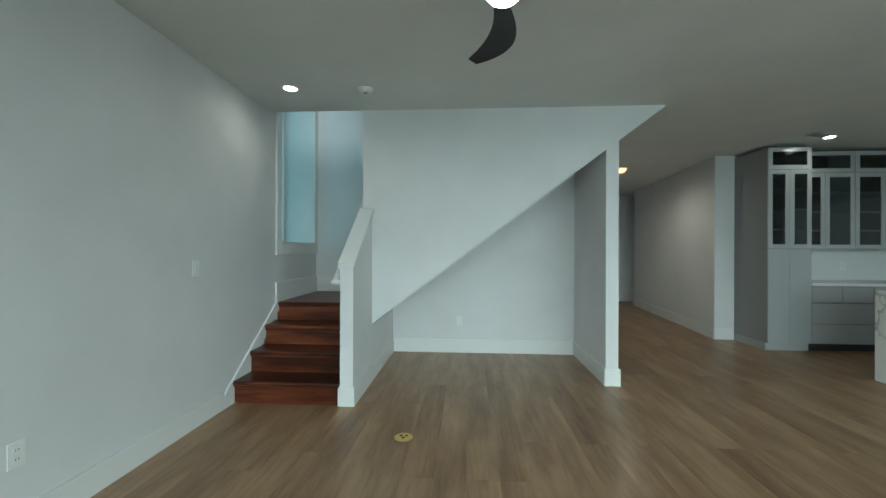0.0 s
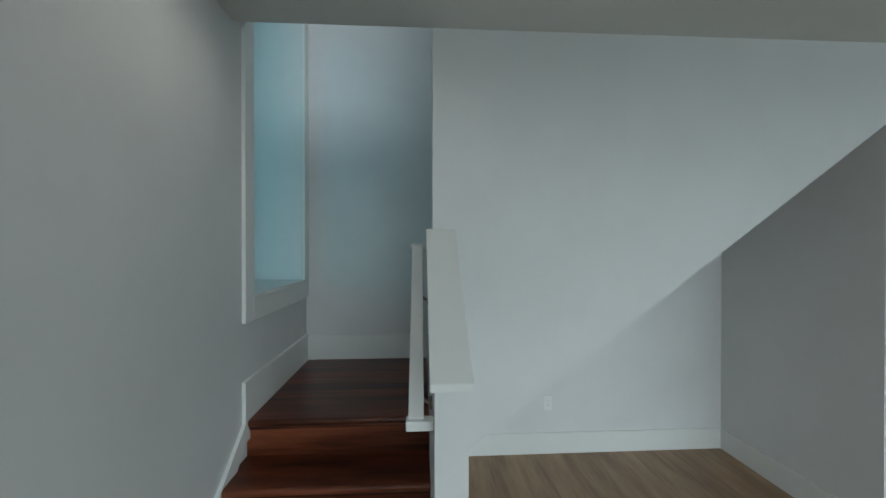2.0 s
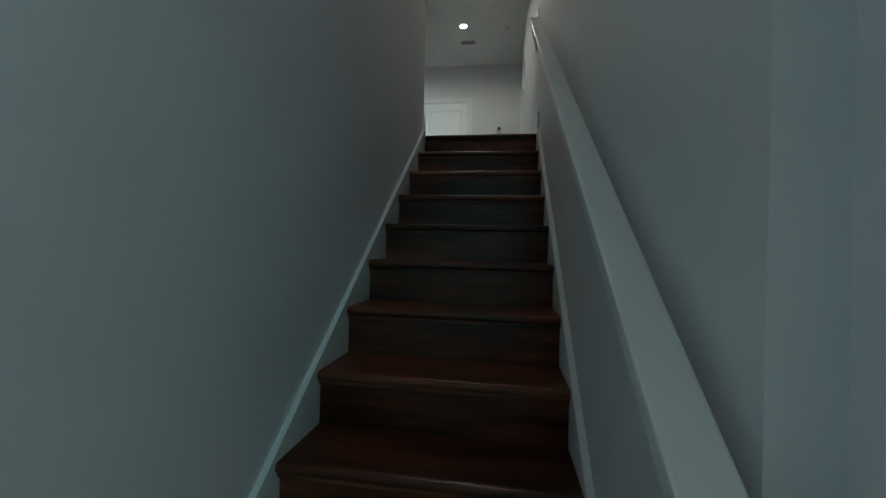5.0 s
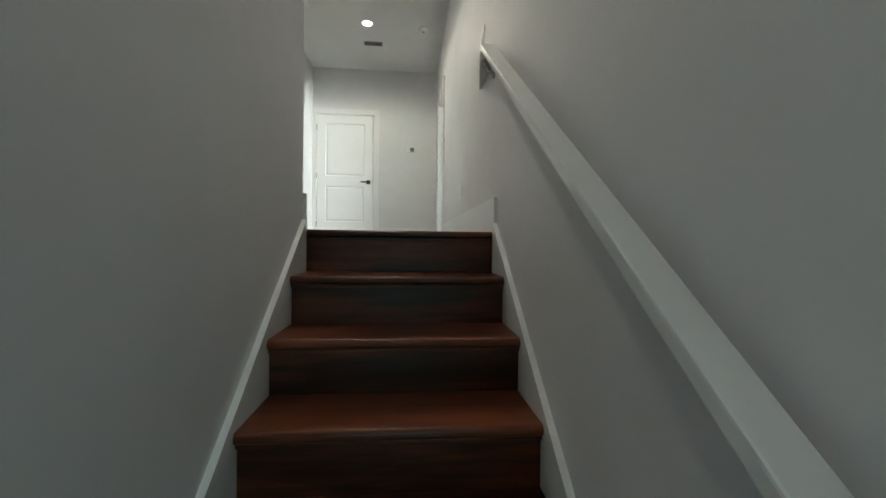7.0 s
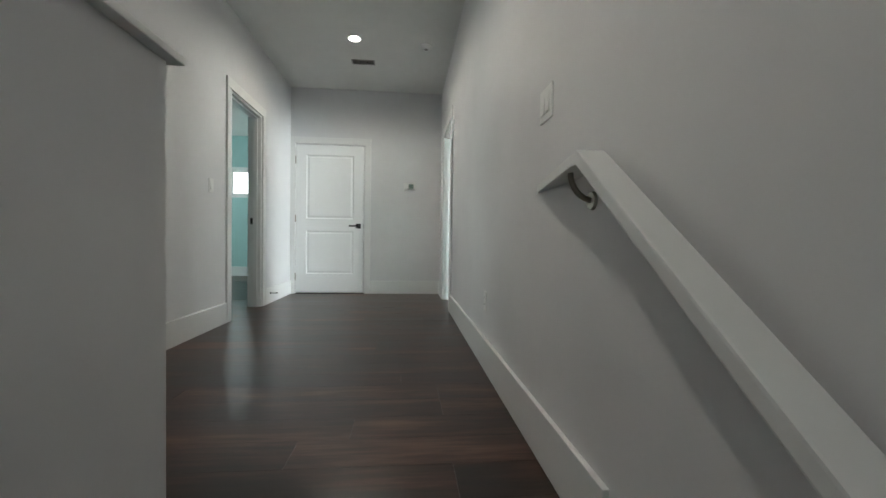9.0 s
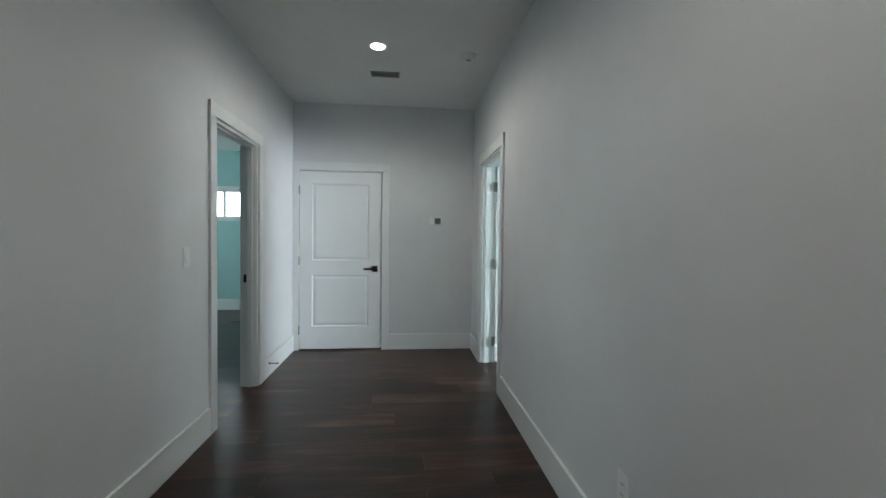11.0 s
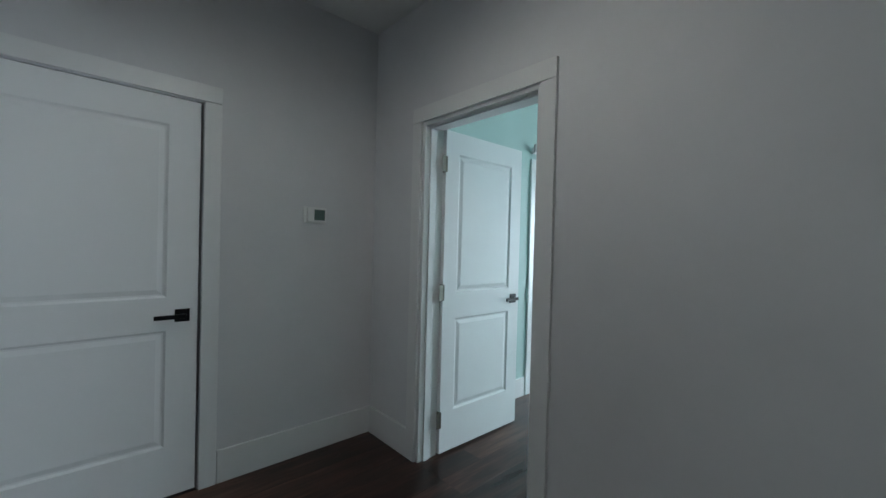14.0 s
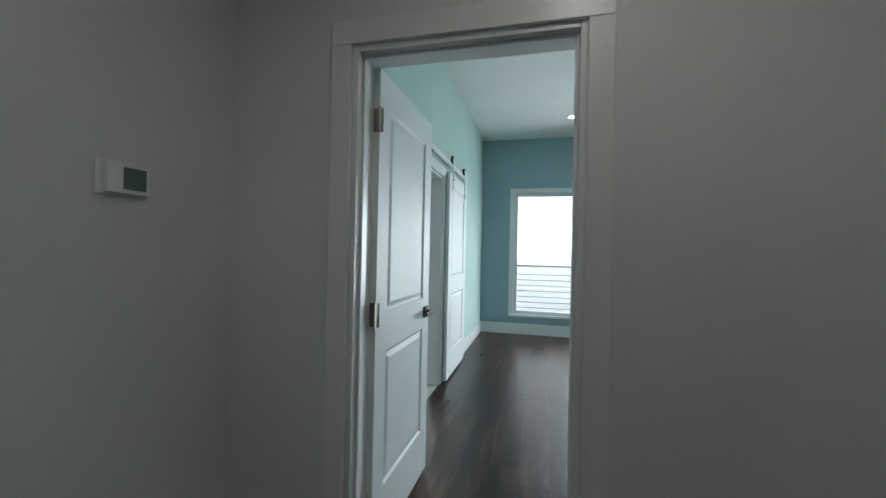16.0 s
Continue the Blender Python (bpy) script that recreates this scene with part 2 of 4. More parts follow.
def mesh_of(name, bm, mat, smooth=False):
    me = bpy.data.meshes.new(name)
    bm.to_mesh(me)
    bm.free()
    me.materials.append(mat)
    if smooth:
        for p in me.polygons:
            p.use_smooth = True
    return me


def part(name, bm, mat, parent=None, label="", smooth=False):
    ob = new(name, mesh_of(name, bm, mat, smooth))
    if parent:
        ob.parent = parent
    return tagged(ob, label)


def thing(name, label, category, group="", at=(0, 0, 0), rz=0.0):
    ob = new(name)
    ob.matrix_world = pose(*at, 0, 0, rz)
    return tagged(ob, label, category, group)


def structure(name, boxes, mat, label="", bevel=0.0):
    bm = bmesh.new()
    for b in boxes:
        box(bm, *b, bevel)
    return tagged(part(name, bm, mat), label, kind="structure")


B = bmesh.new

# ---- large structure: lower storey ----
YF, YS, YK = 2.995, 3.205, 4.19      # stair front wall, its inner face, stair back wall
YA = 4.125                          # alcove back wall
SL = 0.7489                         # slope under the stairs


def under(x):
    return 0.569 + SL * (x + 0.434)


structure("floor_slab_lower", [(-1.8, 8.2, -2.8, 9.6, -0.25, -0.012)], M_CONC, "concrete slab under the oak boards")
structure("ceiling_lower", [(-1.475, 8.2, -2.6, YF, ZC, ZC + 0.12), (2.42, 8.2, YF, 4.32, ZC, ZC + 0.12), (1.99, 8.2, 4.32, 9.5, ZC, ZC + 0.12)],
          M_CEIL, "flat pale painted ceiling of the living room")
XL = -1.478
structure("wall_left", [(XL - 0.50, XL, -2.8, 3.18, -0.1, 6.3), (XL - 0.50, XL, 3.18, 4.085, -0.1, 1.378),
                        (XL - 0.50, XL, 3.18, 4.085, 3.5, 6.3), (XL - 0.50, XL, 4.085, 5.6, -0.1, 6.3)], M_WALL, "plain pale grey painted wall beside the stairs")
bm = B()
prism(bm, [(-0.53, under(-0.53)), (-0.38, under(-0.38)), (-0.38, 6.3), (-0.53, 6.3)], "y", YF, YF + 0.135)
prism(bm, [(-0.38, under(-0.38)), (2.411, under(2.411)), (2.411, 6.3), (-0.38, 6.3)], "y", YF, YS)
tagged(part("wall_stair_front", bm, M_WALL), "pale grey wall with a sloping lower edge under the stairs", kind="structure")
bm = B()
prism(bm, [(1.862, 0), (1.982, 0), (1.982, under(1.982)), (1.862, under(1.862))], "y", YF + 0.002, YA + 0.2)
tagged(part("wall_alcove_side", bm, M_WALL), "pale grey end wall carrying the sloping stair wall", kind="structure")
bm = B()
prism(bm, [(-0.434, 0), (1.862, 0), (1.862, under(1.862)), (-0.434, under(-0.434))], "y", YA, YK - 0.004)
tagged(part("wall_alcove_back", bm, M_WALL), "pale grey back wall of the alcove under the stairs", kind="structure")
bm = B()
prism(bm, [(-0.40, under(-0.40)), (2.411, under(2.411)), (2.411, under(2.411) + 0.05), (-0.40, under(-0.40) + 0.05)], "y", YS, YK - 0.004)
tagged(part("ceiling_alcove_slope", bm, M_WALL), "sloping painted underside of the stairs", kind="structure")
bm = B()
prism(bm, [(2.335, 0), (YF, 0), (YF, 1.695), (2.335, 1.172)], "x", -0.545, -0.434)
tagged(part("wall_knee", bm, M_WALL), "low sloping wall beside the first steps", kind="structure")
structure("wall_landing_side", [(-0.545, -0.434, YF + 0.002, YA, 0, 0.56)], M_WALL, "low wall below the landing")
bm = B()
prism(bm, [(2.318, 1.172), (YF - 0.003, 1.700), (YF - 0.003, 1.728), (2.318, 1.200)], "x", -0.562, -0.417, 0.004)
tagged(part("trim_knee_cap", bm, M_TRIM), "white sloping cap board of the low wall", kind="structure")
structure("wall_stair_back", [(XL, 1.982, YK, YK + 0.12, -0.1, 2.72), (XL, 2.515, YK, YK + 0.12, 2.72, 4.405), (XL, 0.2, YK, YK + 0.12, 4.405, 6.3)], M_WALL, "pale grey wall rising beside the long flight")
structure("trim_guard_cap", [(0.2, 2.54, YK - 0.026, YK + 0.146, 4.406, 4.424)], M_TRIM, "narrow cap board on the guard wall", 0.003)
structure("wall_hall_lower_left", [(1.90, 1.99, 4.325, 9.5, 0, ZC)], M_WALL)
bm = B()
prism(bm, [(4.18, 5.16), (4.44, 5.145), (8.3, 5.145), (8.3, 5.26), (4.80, 5.26), (4.80, 8.72), (4.49, 8.72)], "z", 0, ZC)
tagged(part("wall_kitchen_back", bm, M_WALL), "pale grey wall between hallway and kitchen", kind="structure")
structure("wall_hall_lower_end", [(1.99, 8.2, 9.42, 9.55, 0, ZC)], M_WALL, "far end wall of the lower hallway")
structure("wall_right", [(8.2, 8.4, -2.8, 9.6, -0.1, ZC + 0.1)], M_WALL)
structure("wall_front", [(XL - 0.34, -1.2, -2.8, -2.6, -0.1, 3.1), (6.2, 8.4, -2.8, -2.6, -0.1, 3.1), (-1.2, 6.2, -2.8, -2.6, 2.5, 3.1)], M_WALL, "wall with wide openings to the sea")
wf = tagged(thing("window_front", "wide white framed glass front towards the sea", "window"), kind="structure")
for i in range(5):
    x = -1.2 + i * 1.835
    part("window_frame", box(B(), x - (0 if i == 0 else 0.03), x + (0.03 if i < 4 else 0), -2.73, -2.67, 0, 2.5), M_TRIM, wf)
structure("baseboard_hall_lower", [(1.99, 4.5, 9.40, 9.42, 0, 0.17)], M_TRIM, "white baseboard", 0.003)
bm = B()
prism(bm, [(4.162, 5.150), (4.18, 5.158), (4.49, 8.72), (4.47, 8.72)], "z", 0, 0.17)
tagged(part("baseboard_hall_side", bm, M_TRIM), "white baseboard along the hallway", kind="structure")
structure("baseboard_pillar", [(4.164, 4.44, 5.128, 5.144, 0, 0.17)], M_TRIM, "white baseboard", 0.003)
structure("baseboard_left", [(XL, XL + 0.018, -2.6, 2.198, 0, 0.152)], M_TRIM, "tall white baseboard along the pale wall", 0.003)
structure("baseboard_alcove_back", [(-0.434, 1.862, YA - 0.016, YA, 0, 0.165)], M_TRIM, "white baseboard", 0.003)
structure("baseboard_alcove_right", [(1.846, 1.862, YF, YA - 0.016, 0, 0.165)], M_TRIM, "white baseboard", 0.003)
structure("baseboard_alcove_left", [(-0.434, -0.418, 2.335, YA - 0.016, 0, 0.165)], M_TRIM, "white baseboard", 0.003)
structure("baseboard_newel", [(-0.558, -0.418, 2.318, 2.335, 0, 0.165)], M_TRIM, "white baseboard wrapping the low wall end", 0.003)
structure("baseboard_column", [(1.846, 1.998, YF - 0.016, YF, 0, 0.165), (1.982, 1.998, YF, YA + 0.2, 0, 0.165)], M_TRIM, "white baseboard wrapping the wall end", 0.003)

# ---- large structure: upper storey ----
XE = 7.262
YL, YR = 5.295, 3.205
structure("floor_slab_upper", [(2.56, XE + 0.1, 3.0, 5.45, 3.0, ZU - 0.012), (0.2, 2.50, YK + 0.12, 5.45, 3.0, ZU - 0.012), (2.4, 9.3, -2.1, 3.0, 3.0, ZU - 0.012), (3.0, 10.1, 5.45, 9.2, 3.0, ZU - 0.012)], M_CONC)
structure("wall_hall_right", [(2.411, 5.875, 3.07, YR, 2.9, 6.3), (6.718, XE + 0.15, 3.07, YR, 2.9, 6.3), (5.875, 6.718, 3.07, YR, 5.38, 6.3)],
          M_WALL, "pale grey hallway wall with a bedroom doorway")
structure("wall_hall_left", [(0.2, 5.395, YL, YL + 0.13, 2.9, 6.3), (6.172, XE + 0.15, YL, YL + 0.13, 2.9, 6.3), (5.395, 6.172, YL, YL + 0.13, 5.385, 6.3)],
          M_WALL, "pale grey hallway wall with an open doorway")
structure("wall_hall_end", [(XE, XE + 0.13, YR, 4.28, 2.9, 6.3), (XE, XE + 0.13, 5.225, YL, 2.9, 6.3), (XE, XE + 0.13, 4.28, 5.225, 5.36, 6.3),
                            (XE + 0.08, XE + 0.13, 4.28, 5.225, 2.9, 5.36)], M_WALL, "pale grey end wall of the hallway")
structure("wall_nook_end", [(0.08, 0.2, YK + 0.12, YL + 0.13, 2.9, 6.3)], M_WALL)
structure("ceiling_upper", [(XL, XE + 0.13, YR, YL, ZH, ZH + 0.1)], M_CEIL, "flat pale painted ceiling of the upper hallway")
# bedroom
XB, YB = 6.965, -1.945
structure("wall_bedroom_side", [(XB, XB + 0.13, YB, 0.78, ZU - 0.1, 6.6), (XB, XB + 0.13, 1.68, 3.07, ZU - 0.1, 6.6), (XB, XB + 0.13, 0.78, 1.68, 5.36, 6.6)], M_BEDGREEN, "sea green painted bedroom wall")
structure("wall_bedroom_window", [(6.43, XB + 0.13, YB - 0.2, YB, 2.9, 6.6), (3.2, 3.65, YB - 0.2, YB, 2.9, 6.6), (3.65, 6.43, YB - 0.2, YB, 2.9, 3.60), (3.65, 6.43, YB - 0.2, YB, 5.58, 6.6)], M_BLUE, "blue painted bedroom wall around a tall window")
structure("wall_bedroom_far", [(3.08, 3.2, YB - 0.2, 3.07, 2.9, 6.6)], M_BEDGREEN)
structure("wall_bedroom_back", [(3.2, 5.80, 3.055, 3.068, ZU, 6.5), (6.80, XB, 3.055, 3.068, ZU, 6.5), (5.80, 6.80, 3.055, 3.068, 5.5, 6.5)], M_BEDGREEN)
structure("ceiling_bedroom", [(3.1, XB + 0.13, YB - 0.2, 3.07, ZB, ZB + 0.1)], M_CEIL, "white bedroom ceiling")
structure("baseboard_bedroom", [(3.2, XB, YB, YB + 0.016, ZU, ZU + 0.17), (XB - 0.016, XB, YB + 0.016, 0.70, ZU, ZU + 0.17), (XB - 0.016, XB, 1.77, 3.05, ZU, ZU + 0.17)], M_TRIM, "tall white bedroom baseboard", 0.003)
# bathroom beyond
structure("wall_bathroom", [(XB + 0.13, 8.1, YB - 0.2, YB, 2.9, 6.4), (8.8, 9.3, YB - 0.2, YB, 2.9, 6.4), (8.1, 8.8, YB - 0.2, YB, 2.9, 3.93), (8.1, 8.8, YB - 0.2, YB, 5.62, 6.4),
                            (9.2, 9.3, YB, 3.07, 2.9, 6.4), (XB + 0.13, 9.2, 2.6, 2.72, 2.9, 6.4)], M_WALL)
structure("ceiling_bathroom", [(XB + 0.13, 9.3, YB - 0.2, 2.72, 6.0, 6.1)], M_CEIL)
# side room
structure("wall_side_room", [(9.92, 10.05, 5.42, 6.55, 2.9, 6.4), (9.92, 10.05, 7.75, 9.1, 2.9, 6.4), (9.92, 10.05, 6.55, 7.75, 2.9, 4.90), (9.92, 10.05, 6.55, 7.75, 5.42, 6.4),
                             (3.0, 10.05, 9.0, 9.1, 2.9, 6.4), (3.0, 3.1, 5.43, 9.0, 2.9, 6.4), (XE + 0.15, 9.92, 5.32, 5.42, 2.9, 6.4)], M_TEAL, "turquoise walls of the side room")
structure("ceiling_side_room", [(3.0, 10.05, 5.43, 9.1, 6.10, 6.2)], M_CEIL)
structure("baseboard_side_room", [(9.90, 9.92, 5.42, 9.0, ZU, ZU + 0.19)], M_TRIM, "white baseboard", 0.003)
HB = ZU + 0.182
structure("baseboard_hall_right", [(2.50, 5.782, YR, YR + 0.018, ZU, HB), (6.806, XE, YR, YR + 0.018, ZU, HB)], M_TRIM, "tall white hallway baseboard", 0.003)
structure("baseboard_hall_left", [(0.2, 5.30, YL - 0.018, YL, ZU, HB), (6.265, XE, YL - 0.018, YL, ZU, HB)], M_TRIM, "tall white hallway baseboard", 0.003)
structure("baseboard_hall_end", [(XE - 0.018, XE, YR + 0.018, 4.19, ZU, HB)], M_TRIM, "tall white hallway baseboard", 0.003)
structure("baseboard_guard", [(2.515, 2.533, YK - 0.018, YK + 0.138, ZU, HB), (0.2, 2.515, YK + 0.12, YK + 0.138, ZU, HB)], M_TRIM, "white baseboard round the guard wall end", 0.003)
bpy.context.view_layer.update()

# ---- stairs ----
def stair_tread(w, d):
    """A tread with a rounded nosing; its front lies at 0."""
    bm = B()
    box(bm, -w / 2, w / 2, 0, d, -0.036, 0)
    ed = [e for e in bm.edges if all(abs(v.co.y) < 1e-5 for v in e.verts) and abs(e.verts[0].co.z - e.verts[1].co.z) < 1e-5]
    bmesh.ops.bevel(bm, geom=ed, offset=0.014, segments=3, profile=0.5, affect="EDGES")
    return mesh_of("tread", bm, M_STAIRX)


R1, R2, T2 = 0.19, 0.21, 0.272
noses1 = [2.307, 2.567, 2.830, 3.097]
st1 = thing("staircase", "short flight of glossy red-brown wooden steps", "staircase", at=(0, 0, 0))
w1 = 0.932
tm = stair_tread(w1, 0.30)
rm = mesh_of("riser", box(B(), -w1 / 2, w1 / 2, 0, 0.018, -R1, -0.036), M_STAIRX)
cm = mesh_of("cove", box(B(), -w1 / 2, w1 / 2, -0.014, 0, -0.052, -0.0365, 0.003), M_STAIRX)
for i, y in enumerate(noses1):
    for nm, me, dy in (("tread", tm, 0), ("riser", rm, 0.028), ("cove", cm, 0.028)):
        o = new(nm, me)
        o.parent = st1
        o.location = (XL + 0.001 + w1 / 2, y + dy, R1 * (i + 1))
for k in range(7):
    wy = 0.1122
    o = new("landing_board", mesh_of("landing_board", box(B(), -w1 / 2, w1 / 2, 0, wy - 0.0002, -0.036, 0), M_STAIRX))
    o.parent = st1
    o.location = (XL + 0.001 + w1 / 2, 3.398 + k * (wy + 0.0003), ZL)
bm = B()
prism(bm, [(2.20, 0), (2.20, 0.112), (3.075, 0.112 + 0.73 * 0.875), (3.075, ZL - 0.1), (2.4, 0)], "x", XL, XL + 0.018)
part("skirt_board", bm, M_TRIM, st1, "white skirt board")
bm = B()
prism(bm, [(3.075, ZL - 0.1), (3.075, 0.962), (YK, 0.962), (YK, ZL - 0.1)], "x", XL, XL + 0.018)
part("skirt_board", bm, M_TRIM, st1, "white skirt board")
structure("baseboard_landing", [(XL + 0.018, -0.524, YK - 0.018, YK, ZL, 0.95)], M_TRIM, "white baseboard on the landing", 0.003)

st2 = thing("staircase", "long straight flight of dark glossy red-brown wooden steps", "staircase")
w2 = YK - YS - 0.004
tm2 = stair_tread(w2, T2 + 0.03)
rm2 = mesh_of("riser", box(B(), -w2 / 2, w2 / 2, 0, 0.018, -R2, -0.036), M_STAIRX)
cm2 = mesh_of("cove", box(B(), -w2 / 2, w2 / 2, -0.014, 0, -0.052, -0.0365, 0.003), M_STAIRX)
nx = lambda i: 2.50 - T2 * i
for i in range(12):
    tp = tm2 if i else stair_tread(w2, 0.09)
    for nm, me, dx in (("tread", tp, 0), ("riser", rm2, 0.028), ("cove", cm2, 0.028)):
        o = new(nm, me)
        o.parent = st2
        o.matrix_basis = pose(nx(i) + dx, (YS + YK) / 2, ZU - R2 * i + (0.002 if i == 0 else 0), 0, 0, -90)
for y0, y1 in ((YS, YS + 0.023), (YK - 0.023, YK)):
    s2 = R2 / T2
    xa = nx(11) - 0.03
    bm = B()
    prism(bm, [(xa, ZL), (xa, ZL + 0.205), (2.50, ZU + 0.05), (2.50, ZU - 0.3), (0.1, under(0.1) + 0.08), (nx(11) + 0.28, under(nx(11) + 0.28) + 0.08), (nx(11) + 0.1, ZL)], "y", y0, y1)
    part("skirt_board", bm, M_TRIM, st2, "white skirt board")


def handrail(name, label, a, b, wall, side, ret, brackets, wide=0.054, thick=0.038):
    """A rectangular white rail from a to b with a level return at the top end; it stands off a wall."""
    th = thing(name, label, "handrail")
    a, b = Vector(a), Vector(b)
    d = (b - a).normalized()
    up = Vector((0, 0, 1))
    lat = d.cross(up).normalized()
    nrm = lat.cross(d).normalized()
    bm = B()
    hw, hh = wide / 2, thick / 2
    vs = [[bm.verts.new(p + lat * hw * i + nrm * hh * j) for i, j in ((-1, -1), (1, -1), (1, 1), (-1, 1))] for p in (a, b)]
    fs = [bm.faces.new(vs[0][::-1]), bm.faces.new(vs[1])] + [bm.faces.new((vs[0][k], vs[0][(k + 1) % 4], vs[1][(k + 1) % 4], vs[1][k])) for k in range(4)]
    bmesh.ops.bevel(bm, geom=list(bm.edges), offset=0.005, segments=2, profile=0.6, affect="EDGES")
    part("rail", bm, M_TRIM, th)
    ret(th)
    for f in brackets:
        p = a.lerp(b, f) - nrm * hh
        p.z = min(p.z, b.z - 0.024)
        w = p + Vector(wall) * side
        drop = Vector((0, 0, 0.07))
        arc = [p + Vector(wall) * side * (1 - math.cos(u)) - drop * math.sin(u) for u in [k * math.pi / 16 for k in range(9)]]
        w = arc[-1]
        br = part("bracket", tube(B(), arc, 0.0075), M_NICKEL, th, "curved brushed nickel bracket", True)
        ax = "y" if abs(wall[1]) else "x"
        part("rosette", disc(B(), w, 0.026, 0.022, 0, -0.012 * (1 if sum(wall) * side > 0 else -1), ax), M_NICKEL, br)
    return th


def ret2(th):
    bm = B()
    prism(bm, [(2.505, 3.234), (2.505, 3.301), (2.54, 3.301), (3.02, YR + 0.012), (3.02, YR + 0.001), (2.70, YR + 0.001)], "z", 4.216, 4.2445, 0.004)
    part("rail_return", bm, M_TRIM, th)
    part("rail_return", box(B(), -0.462, -0.412, 3.244, 3.300, 1.62, 2.03, 0.004), M_TRIM, th)
    part("rail_return", box(B(), -0.462, -0.412, YR + 0.001, 3.244, 1.62, 1.67, 0.004), M_TRIM, th)


handrail("handrail", "white painted rectangular handrail along the long flight", (-0.44, 3.267, 2.018), (2.515, 3.267, 4.240), (0, -1, 0), 0.066, ret2, (0.06, 0.5, 1.03), 0.070, 0.030)


def ret1(th):
    bm = B()
    prism(bm, [(-0.626, 3.185), (-0.645, 3.235), (-0.642, 3.258), (-0.61, 3.264), (-0.535, 3.225), (-0.535, 3.19), (-0.585, 3.205), (-0.585, 3.185)], "z", 1.622, 1.656, 0.004)
    part("rail_return", bm, M_TRIM, th)
    part("rail_return", box(B(), -0.640, -0.546, 2.385, 2.435, 1.018, 1.052, 0.004), M_TRIM, th)


handrail("handrail", "short white painted handrail beside the low wall", (-0.606, 2.415, 1.040), (-0.606, 3.20, 1.632), (1, 0, 0), 0.06, ret1, (0.16, 0.72))


# ---- doors ----
def panel_slab(bm, w, h, t, panels):
    """A moulded door slab, 0..w wide, 0..h high, thickness about y=0, with sunk and raised panels on both faces."""
    for s in (-1, 1):
        y = s * t / 2
        xs = sorted({0, w, *[p[0] for p in panels], *[p[1] for p in panels]})
        zs = sorted({0, h, *[p[2] for p in panels], *[p[3] for p in panels]})
        for x0, x1 in zip(xs, xs[1:]):
            for z0, z1 in zip(zs, zs[1:]):
                if not any(p[0] <= x0 and x1 <= p[1] and p[2] <= z0 and z1 <= p[3] for p in panels):
                    bm.faces.new([bm.verts.new(v) for v in ((x0, y, z0), (x1, y, z0), (x1, y, z1), (x0, y, z1))])
        for x0, x1, z0, z1 in panels:
            rings = []
            for o, dp in ((0, 0), (0.010, 0.009), (0.018, 0.010), (0.042, 0.003)):
                rings.append([bm.verts.new(v) for v in ((x0 + o, y - s * dp, z0 + o), (x1 - o, y - s * dp, z0 + o), (x1 - o, y - s * dp, z1 - o), (x0 + o, y - s * dp, z1 - o))])
            for a, b in zip(rings, rings[1:]):
                for k in range(4):
                    bm.faces.new((a[k], a[(k + 1) % 4], b[(k + 1) % 4], b[k]))
            bm.faces.new(rings[-1])
    for q in (((0, -1, 0), (0, 1, 0), (0, 1, h), (0, -1, h)), ((w, -1, 0), (w, 1, 0), (w, 1, h), (w, -1, h)),
              ((0, -1, 0), (w, -1, 0), (w, 1, 0), (0, 1, 0)), ((0, -1, h), (w, -1, h), (w, 1, h), (0, 1, h))):
        bm.faces.new([bm.verts.new((x, y * t / 2, z)) for x, y, z in q])
    bmesh.ops.remove_doubles(bm, verts=bm.verts, dist=0.0004)
    bmesh.ops.recalc_face_normals(bm, faces=bm.faces)
    return bm


def door_panels(w, h):
    m = 0.135 * w / 0.9
    return [(m, w - m, 0.26, 0.86), (m, w - m, 1.03, h - 0.14)]


def lever_set(door, x, z, t, toward):
    """A square black rose and flat lever on both faces of the slab."""
    for s in (-1, 1):
        h = part("door_handle", box(B(), x - 0.033, x + 0.033, *sorted((s * t / 2, s * (t / 2 + 0.009))), z - 0.033, z + 0.033, 0.002), M_BLACK, door, "black square lever handle")
        part("spindle", disc(B(), (x, s * (t / 2 + 0.009), z), 0.011, 0.011, 0, s * 0.04, "y", 14), M_BLACK, h)
        xa, xb = sorted((x - toward * 0.011, x + toward * 0.125))
        part("lever", box(B(), xa, xb, *sorted((s * (t / 2 + 0.042), s * (t / 2 + 0.052))), z - 0.011, z + 0.011, 0.002), M_BLACK, h)
    part("latch_plate", box(B(), x - toward * 0.07 - 0.001, x - toward * 0.07 + 0.001, -0.012, 0.012, z - 0.03, z + 0.03), M_BLACK, door)


def make_door(name, label, w, h, at, rz, hinge_side=-1, handle_z=0.95, hinges=True):
    d = thing(name, label, "door", at=at, rz=rz)
    t = 0.035
    part("door_leaf", panel_slab(B(), w, h, t, door_panels(w, h)), M_DOOR, d)
    lever_set(d, w - 0.07, handle_z, t, -1)
    if hinges:
        for z in (0.22, h / 2, h - 0.22):
            hg = part("hinge", box(B(), -0.003, -0.001, -0.034, 0.014, z - 0.05, z + 0.05), M_NICKEL, d, "satin nickel butt hinge")
            part("knuckle", disc(B(), (-0.004, hinge_side * 0.024, z - 0.05), 0.0075, 0.0075, 0, 0.1, "z", 12), M_NICKEL, hg)
            part("hinge_plate", box(B(), -0.036, -0.004, hinge_side * 0.028 - 0.001, hinge_side * 0.028 + 0.001, z - 0.05, z + 0.05), M_NICKEL, hg)
    return d


